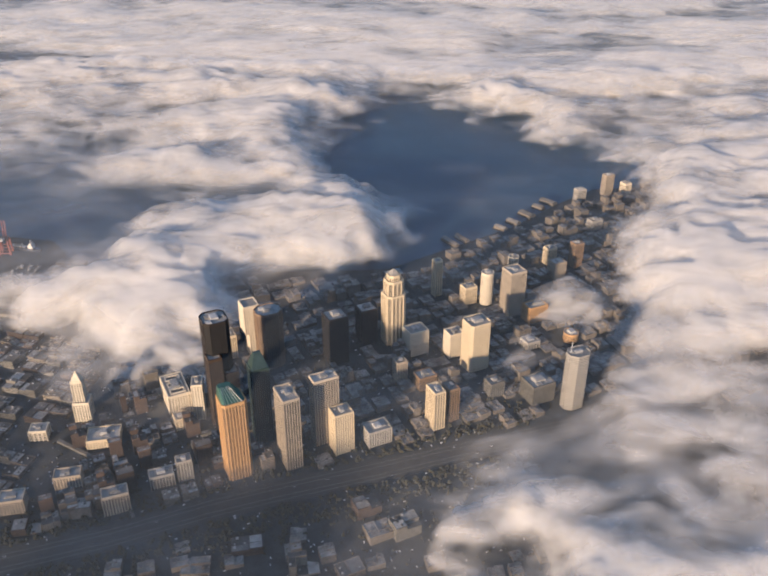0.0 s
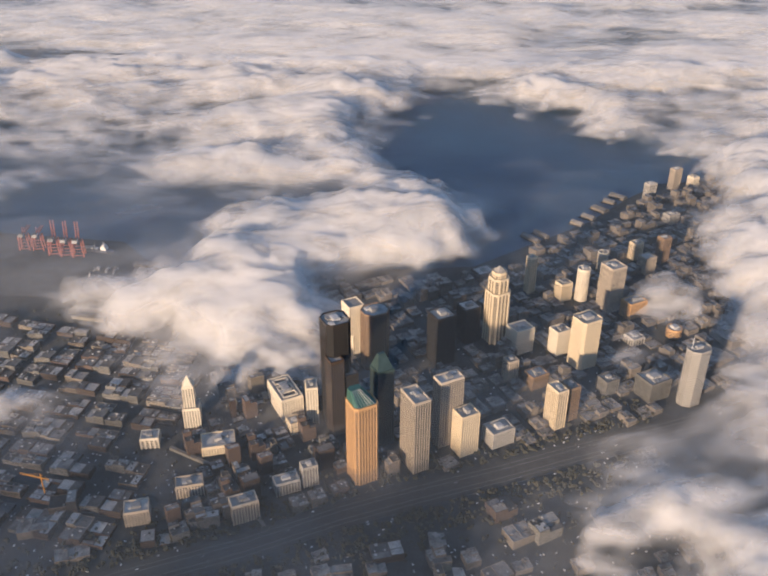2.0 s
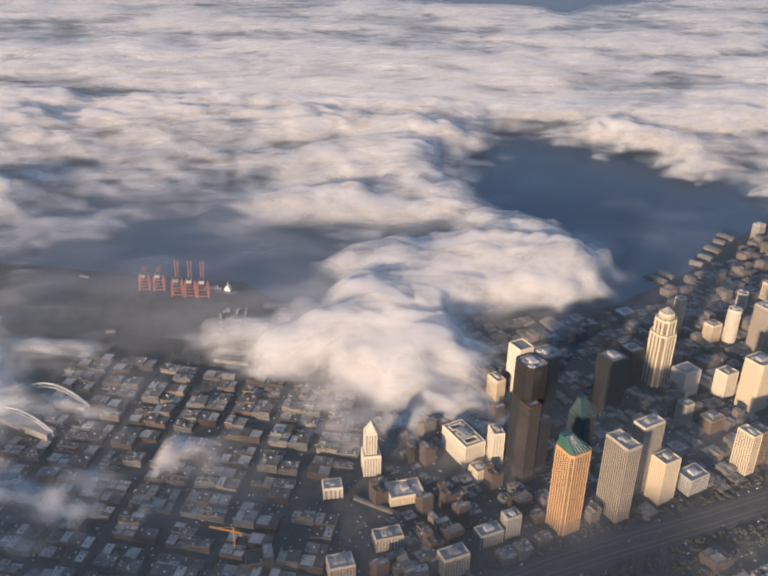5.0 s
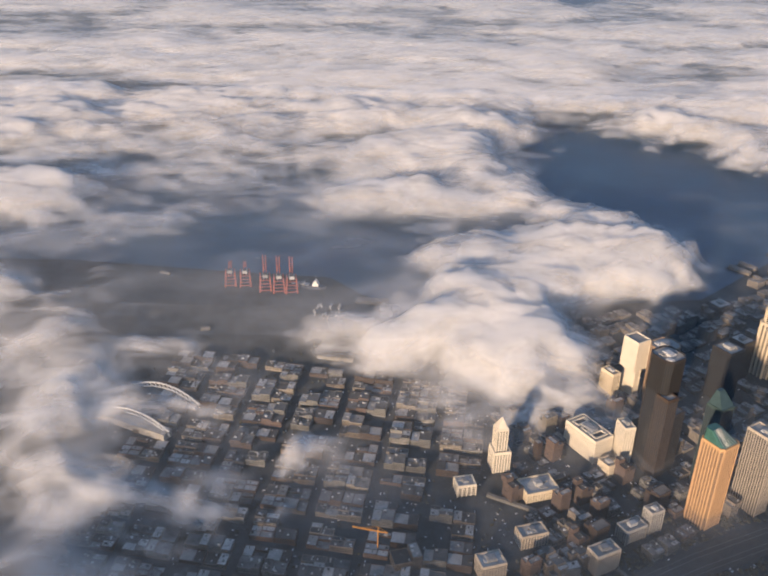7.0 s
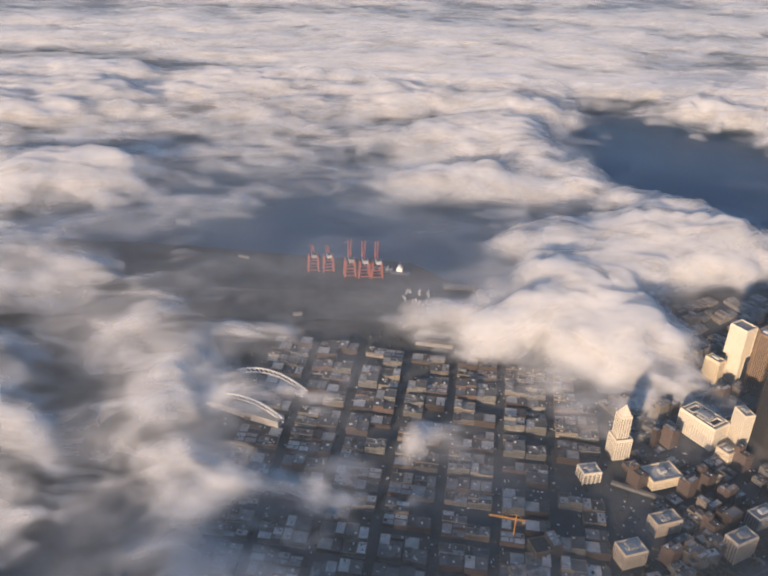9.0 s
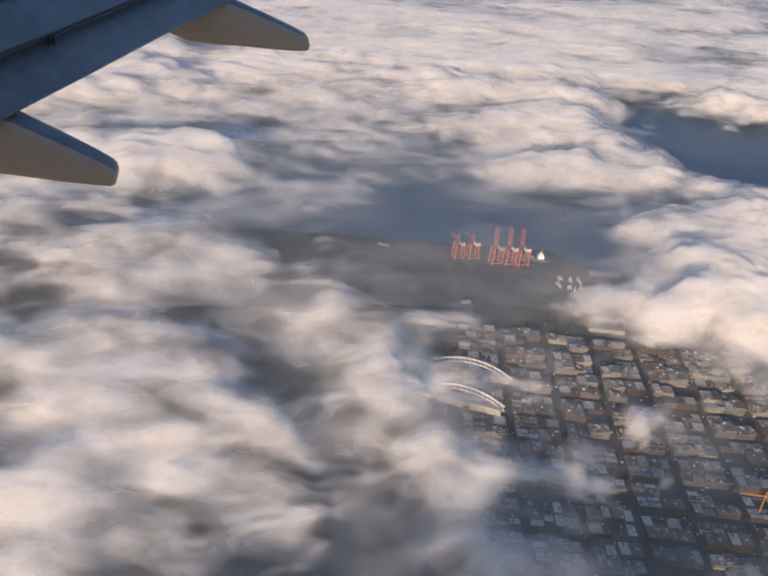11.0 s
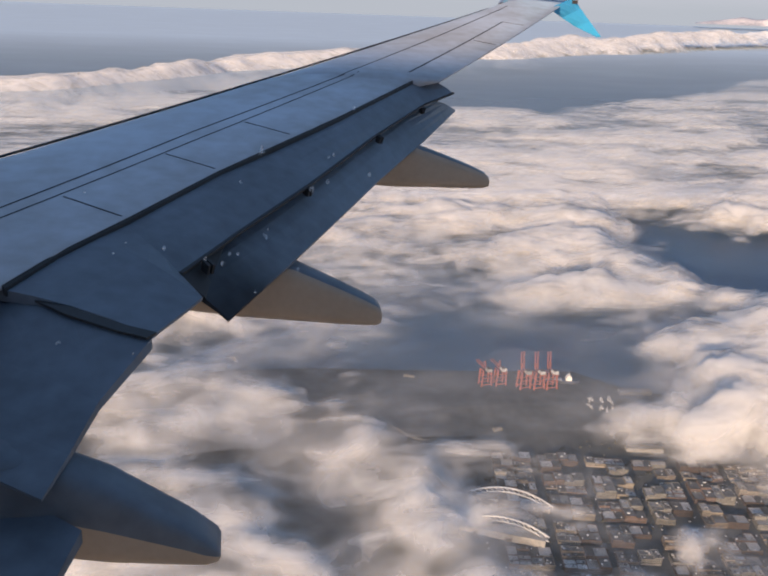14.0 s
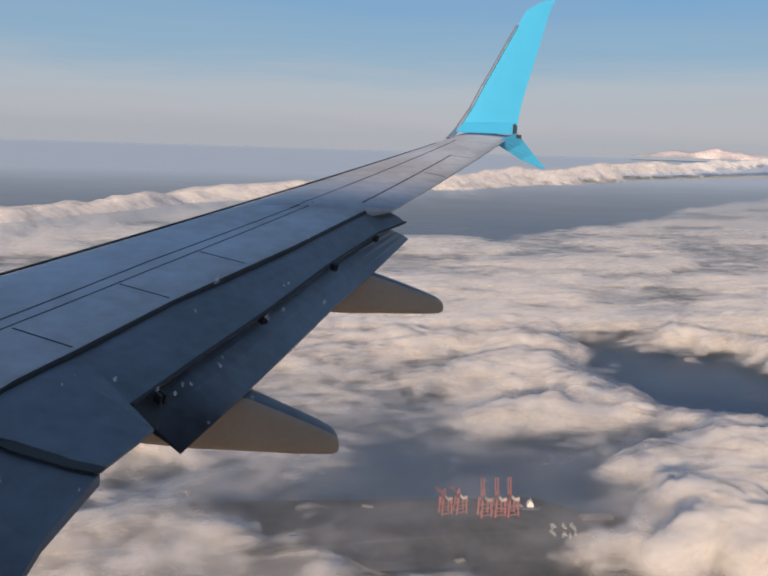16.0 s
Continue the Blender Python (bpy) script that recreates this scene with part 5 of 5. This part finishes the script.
road("road_motorway", MAIN, 5.2, 0.10, M_ROAD, "wide grey motorway below the towers")
for k in range(-2, 3):
    if k:
        pts = [(x + 0.2 * k * -0.24, y + 0.9 * k) for x, y in MAIN]
        road("trim_lane_line", pts, 0.05, 0.115, M_PAINT, "thin white lane line")
road("road_ramp", [(-70, 117), (-60, 112.5), (-54, 106.5), (-50, 100.5)], 0.6, 0.6, M_DIM_CONCRETE, "narrow raised concrete ramp")

# bare street trees and dark shrubs along the motorway and between the blocks
rng = random.Random(21)
clump = bmesh.new()
bmesh.ops.create_icosphere(clump, subdivisions=1, radius=1.0)
ball_v, ball_f = [v.co.copy() for v in clump.verts], [[v.index for v in f.verts] for f in clump.faces]
clump.free()
wv_, wf_ = [], []
for k in range(1500):
    x = rng.uniform(-130, 20)
    mid = main_y(x)
    y = mid + rng.choice((-1, 1)) * (3.2 + abs(rng.gauss(0, 4.5)))
    if y < 72 or y > mid + 16 or any(math.hypot(x - a, y - b) < r for a, b, r in TOWERS):
        continue
    for c in range(rng.randint(2, 4)):
        r = rng.uniform(0.16, 0.42)
        base = len(wv_)
        o = Vector((x + rng.uniform(-0.5, 0.5), y + rng.uniform(-0.5, 0.5), ground_z(y) + r * 0.8 + rng.uniform(0, 0.25)))
        wv_ += [o + v * r * rng.uniform(0.65, 1.25) for v in ball_v]
        wf_ += [tuple(base + i for i in f) for f in ball_f]
plots = np.array(PLOTS + TOWERS)
for k in range(2600):
    x, y = rng.uniform(-140, 40), rng.uniform(84, 168)
    if (np.hypot(plots[:, 0] - x, plots[:, 1] - y) < plots[:, 2]).any() or abs(y - main_y(x)) < 3.0 or y > 172 + min(0, (x + 60) * 0.3):
        continue
    r = rng.uniform(0.12, 0.3)
    base = len(wv_)
    o = Vector((x, y, ground_z(y) + r * 0.8))
    wv_ += [o + v * r * rng.uniform(0.6, 1.3) for v in ball_v]
    wf_ += [tuple(base + i for i in f) for f in ball_f]
tagged(mesh_object("street_trees", wv_, wf_, M_LEAF), "dark winter trees and shrubs beside the motorway", "trees", kind="stuff")


def car(x, y, rot, mat, word):
    """A small car on the motorway: body, cabin and four wheels."""
    ob = empty("car", pose(x, y, ground_z(y) + 0.10, 0, 0, rot), f"{word} car driving on the motorway", "car", "motorway cars")
    bm = bmesh.new()
    prism(bm, ring_cut(0.46, 0.19, 0.03), 0.03, 0.10)
    part("body", bm, mat, ob)
    bm = bmesh.new()
    prism(bm, [(-0.16, -0.085), (0.10, -0.085), (0.10, 0.085), (-0.16, 0.085)], 0.10, 0.16, [(-0.11, -0.07), (0.05, -0.07), (0.05, 0.07), (-0.11, 0.07)])
    part("cabin", bm, M_GLASS, ob, "dark glazed cabin")
    for sx in (-0.14, 0.14):
        for sy in (-0.09, 0.09):
            bm = bmesh.new()
            bmesh.ops.create_cone(bm, cap_ends=True, segments=10, radius1=0.035, radius2=0.035, depth=0.03, matrix=Matrix.Translation((sx, sy, 0.035)) @ Matrix.Rotation(radians(90), 4, 'X'))
            part("wheel", bm, M_RUBBER, ob)


for k in range(30):
    t = k / 30 + rng.uniform(-0.01, 0.01)
    x = -118 + 135 * t
    y = main_y(x) + rng.choice((-1.9, -1.4, -0.5, 0.5, 1.3, 1.8))
    mat, word = rng.choice(((M_SHIP, "white"), (M_HULL, "dark blue"), (M_PLANT, "silver grey")))
    car(x, y, 20, mat, word)

# parked cars too many to count, along the kerbs and in the car parks
cv_, cf_ = [], []
for k in range(1500):
    x, y = rng.uniform(-138, 20), rng.uniform(86, 160)
    if (np.hypot(plots[:, 0] - x, plots[:, 1] - y) < plots[:, 2] * 1.02).any() or abs(y - main_y(x)) < 2.7 or (x < -70 and y > 145 + 0.17 * (x + 94)):
        continue
    turn = radians((-10 if x < -70 else 30) + rng.choice((0, 90)))
    c, s_ = math.cos(turn), math.sin(turn)
    base = len(cv_)
    for hx, hy, hz in ((0.22, 0.09, 0.02), (0.22, 0.09, 0.10), (0.11, 0.075, 0.16)):
        cv_ += [(x + c * px * hx - s_ * py * hy, y + s_ * px * hx + c * py * hy, ground_z(y) + hz) for px, py in ((-1, -1), (1, -1), (1, 1), (-1, 1))]
    for lv in (0, 4):
        cf_ += [tuple(base + lv + i for i in (q, (q + 1) % 4, (q + 1) % 4 + 4, q + 4)) for q in range(4)]
    cf_.append((base + 8, base + 9, base + 10, base + 11))
tagged(mesh_object("parked_cars", cv_, cf_, M_CARS), "parked cars along the streets and in car parks", "cars", kind="stuff")

# piers with long sheds along the shore, and the far end of town
for x, y, w, d, rot in ((20.5, 207.6, 3.6, 1.9, 140), (24.6, 213.2, 4.4, 2.4, 132), (28.2, 218.5, 3.2, 1.7, 144), (31.4, 222.4, 4.6, 2.0, 138), (16.8, 203.4, 3.4, 1.5, 140), (3.4, 193.6, 5.6, 1.4, 128), (6.4, 196.0, 4.6, 1.3, 128)):
    ob = empty("pier_shed", pose(x, y, 0.68, 0, 0, rot), "long pale gabled shed on a timber pier", "shed", "shore piers")
    bm = bmesh.new()
    box(bm, -w / 2 - 0.5, w / 2 + 0.5, -d / 2 - 0.35, d / 2 + 0.35, -0.4, 0.12)
    part("pier_deck", bm, M_QUAY, ob)
    bm = bmesh.new()
    box(bm, -w / 2, w / 2, -d / 2, d / 2, 0.12, 0.8)
    part("wall", bm, M_DIM_RENDER, ob)
    bm = bmesh.new()
    v = [bm.verts.new(p) for p in ((-w / 2 - .06, -d / 2 - .06, 0.8), (w / 2 + .06, -d / 2 - .06, 0.8), (w / 2 + .06, d / 2 + .06, 0.8), (-w / 2 - .06, d / 2 + .06, 0.8), (-w / 2, 0, 1.25), (w / 2, 0, 1.25))]
    for f in ((0, 1, 5, 4), (2, 3, 4, 5), (1, 2, 5), (3, 0, 4), (3, 2, 1, 0)):
        bm.faces.new([v[i] for i in f])
    part("roof", bm, M_ROOF, ob)

# ---- port ----
def gantry(x, y, s, boom_up, label):
    """A ship-to-shore crane: four legs, sills, portal beams, raised or level boom, backreach and machinery house."""
    ob = empty("gantry_crane", pose(x, y, ground_z(y), 0, 0, 8), label, "crane", "port cranes")
    for sx in (-1.3, 1.3):
        for sy in (-0.9, 0.9):
            bm = bmesh.new()
            bar(bm, (sx * s, sy * s, 0), (sx * s * 0.8, sy * s, 4.2 * s), 0.32 * s)
            leg = part("leg", bm, M_RED, ob)
            bm = bmesh.new()
            box(bm, sx * s - 0.22 * s, sx * s + 0.22 * s, sy * s - 0.1 * s, sy * s + 0.1 * s, -0.02, 0.24 * s)
            part("wheel_bogie", bm, M_SEAM, leg, "dark wheel bogie")
    bm = bmesh.new()
    for sy in (-0.9, 0.9):
        bar(bm, (-1.3 * s, sy * s, 0.5 * s), (1.3 * s, sy * s, 0.5 * s), 0.2 * s)
        bar(bm, (-1.2 * s, sy * s, 2.2 * s), (1.2 * s, sy * s, 2.2 * s), 0.2 * s)
    for sx in (-1.04, 1.04):
        bar(bm, (sx * s, -0.9 * s, 4.2 * s), (sx * s, 0.9 * s, 4.2 * s), 0.2 * s)
        bar(bm, (sx * s * 1.1, -0.9 * s, 2.2 * s), (sx * s, 0.9 * s, 4.2 * s), 0.12 * s)
    part("portal_frame", bm, M_RED, ob)
    bm = bmesh.new()
    for sx in (-0.35, 0.35):
        bar(bm, (sx * s, -2.8 * s, 4.3 * s), (sx * s, 1.2 * s, 4.3 * s), 0.2 * s)
        bar(bm, (sx * s, 1.0 * s, 4.2 * s), (sx * s * 0.4, 0.9 * s, 6.0 * s), 0.14 * s)
    part("backreach", bm, M_RED, ob)
    bm = bmesh.new()
    tip = (0, 1.8 * s, 8.4 * s) if boom_up else (0, 5.5 * s, 4.4 * s)
    for sx in (-0.35, 0.35):
        bar(bm, (sx * s, 1.2 * s, 4.3 * s), (sx * s, tip[1], tip[2]), 0.2 * s)
    for k in range(1, 7):
        t = k / 7
        bar(bm, (-0.35 * s, lerp(1.2 * s, tip[1], t), lerp(4.3 * s, tip[2], t)), (0.35 * s, lerp(1.2 * s, tip[1], t), lerp(4.3 * s, tip[2], t)), 0.1 * s)
    part("boom", bm, M_RED, ob, "orange red raised boom" if boom_up else "")
    bm = bmesh.new()
    box(bm, -0.6 * s, 0.6 * s, -2.3 * s, -0.9 * s, 4.4 * s, 5.1 * s)
    house = part("machinery_house", bm, M_PLANT, ob, "grey white machinery house")
    bm = bmesh.new()
    box(bm, -0.45 * s, 0.45 * s, -2.1 * s, -1.1 * s, 5.1 * s, 5.2 * s)
    part("house_roof", bm, M_ROOF, house)
    bm = bmesh.new()
    box(bm, -0.2 * s, 0.2 * s, 0.2 * s, 0.7 * s, 3.75 * s, 4.15 * s)
    part("operator_cab", bm, M_GLASS, ob, "dark glazed operator cab")
    return ob


for x, y, s, up in ((-123.3, 182, 0.95, False), (-119.8, 182, 0.95, False), (-114.8, 179.6, 1.0, True), (-111.6, 179.2, 1.0, True), (-108.6, 179, 1.0, True)):
    gantry(x, y, s, up, "orange red port crane with its boom raised" if up else "orange red port crane with its boom level")

ob = empty("cargo_ship", pose(-104.0, 181.5, 0.7, 0, 0, -12), "cargo ship with a white deckhouse at the quay", "ship")
bm = bmesh.new()
hull = [(-5.5, -0.7), (2.2, -0.8), (3.4, 0), (2.2, 0.8), (-5.5, 0.7)]
prism(bm, hull, -0.3, 0.55, [(x_ * 1.03, y_ * 1.05) for x_, y_ in hull])
part("hull", bm, M_HULL, ob)
bm = bmesh.new()
box(bm, 0.2, 1.6, -0.6, 0.6, 0.55, 1.3)
box(bm, 0.4, 1.4, -0.7, 0.7, 1.3, 1.6)
box(bm, 0.6, 1.2, -0.5, 0.5, 1.6, 1.9)
part("deckhouse", bm, M_SHIP, ob, "white deckhouse")
bm = bmesh.new()
bar(bm, (0.9, 0, 1.9), (0.9, 0, 2.9), 0.07)
bar(bm, (0.9, -0.4, 2.5), (0.9, 0.4, 2.5), 0.05)
bar(bm, (-1.8, 0, 0.5), (-1.8, 0, 1.6), 0.1)
part("mast", bm, M_SHIP, ob)
for k in range(4):
    bm = bmesh.new()
    box(bm, -5.0 + k * 1.1, -4.1 + k * 1.1, -0.55, 0.55, 0.55, 0.75 + 0.12 * (k % 3))
    part("hatch", bm, M_PLANT, ob)

rng = random.Random(5)
for k in range(16):
    x, y = -103 + rng.uniform(0, 6), 167.5 + rng.uniform(0, 5)
    ob = empty("fishing_boat", pose(x, y, ground_z(y) + 0.1, 0, 0, rng.uniform(60, 110)), "small pale grey moored boat", "boat", "moored boats")
    bm = bmesh.new()
    hull = [(-0.7, -0.2), (0.5, -0.2), (0.85, 0), (0.5, 0.2), (-0.7, 0.2)]
    prism(bm, hull, -0.05, 0.2, [(a * 1.05, b * 1.1) for a, b in hull])
    part("hull", bm, M_PLANT, ob)
    bm = bmesh.new()
    box(bm, -0.2, 0.25, -0.13, 0.13, 0.2, 0.42)
    part("wheelhouse", bm, M_PLANT, ob)
    bm = bmesh.new()
    bar(bm, (-0.25, 0, 0.2), (-0.25, 0, 1.0), 0.04)
    part("mast", bm, M_ARCH, ob)
for x, y, w, d, h, rot in ((-89.8, 174.4, 7.4, 2.0, 0.7, -6), (-97.4, 153.6, 7.6, 1.5, 0.8, -9), (-97.2, 148.4, 3.0, 1.7, 0.9, -9), (-117.8, 136.8, 2.4, 2.2, 1.2, -8), (-118, 152.5, 5.0, 2.0, 0.5, -8), (-126, 163, 2.0, 0.9, 0.4, 10), (-140, 188, 2.6, 0.6, 0.3, -20)):
    ob = empty("warehouse", pose(x, y, ground_z(y), 0, 0, rot), "pale low shed on the port quay", "warehouse", "port sheds")
    bm = bmesh.new()
    prism(bm, ring_box(w, d), -0.5, h)
    part("wall", bm, M_DIM_CONCRETE, ob)
    bm = bmesh.new()
    v = [bm.verts.new(p) for p in ((-w / 2 - .05, -d / 2 - .05, h), (w / 2 + .05, -d / 2 - .05, h), (w / 2 + .05, d / 2 + .05, h), (-w / 2 - .05, d / 2 + .05, h), (-w / 2, 0, h + 0.25), (w / 2, 0, h + 0.25))]
    for f in ((0, 1, 5, 4), (2, 3, 4, 5), (1, 2, 5), (3, 0, 4), (3, 2, 1, 0)):
        bm.faces.new([v[i] for i in f])
    part("roof", bm, M_ROOF, ob)

# ---- stadium arches and building crane ----
ob = empty("stadium_roof", pose(-134, 133, ground_z(133), 0, 0, -25), "white trussed stadium roof arches in mist", "stadium")
for side, off in (("near", 0.0), ("far", 9.5)):
    bm = bmesh.new()
    pts = [(8.0 * t, off, 1.3 + 2.4 * (1 - (t * 1.0) ** 2)) for t in [-1 + 2 * k / 16 for k in range(17)]]
    for a, b in zip(pts, pts[1:]):
        bar(bm, a, b, 0.22)
        bar(bm, (a[0], a[1], a[2] - 0.9), (b[0], b[1], b[2] - 0.9), 0.16)
        bar(bm, a, (b[0], b[1], b[2] - 0.9), 0.1)
    part("roof_arch", bm, M_ARCH, ob, "white steel truss arch")
    bm = bmesh.new()
    box(bm, -7.5, 7.5, off - 1.2, off + 1.2, -0.3, 1.2)
    part("grandstand", bm, M_CONCRETE, ob)

ob = empty("tower_crane", pose(-88.9, 105.6, ground_z(105.6), 0, 0, -14), "orange yellow tower crane over a building site", "crane")
bm = bmesh.new()
bar(bm, (0, 0, 0), (0, 0, 4.4), 0.16)
part("mast", bm, M_YELLOW, ob)
bm = bmesh.new()
for dz in (0, 0.22):
    bar(bm, (-4.2, 0, 3.9 + dz), (1.6, 0, 3.9 + dz), 0.09)
for k in range(12):
    bar(bm, (-4.2 + k * 0.48, 0, 3.9), (-3.96 + k * 0.48, 0, 4.12), 0.05)
bar(bm, (0, 0, 4.3), (0, 0, 4.9), 0.12)
bar(bm, (0, 0, 4.9), (-3.0, 0, 4.12), 0.03)
bar(bm, (0, 0, 4.9), (1.5, 0, 4.12), 0.03)
part("jib", bm, M_YELLOW, ob)
bm = bmesh.new()
box(bm, 1.0, 1.6, -0.2, 0.2, 3.5, 3.9)
part("counterweight", bm, M_CONCRETE, ob)
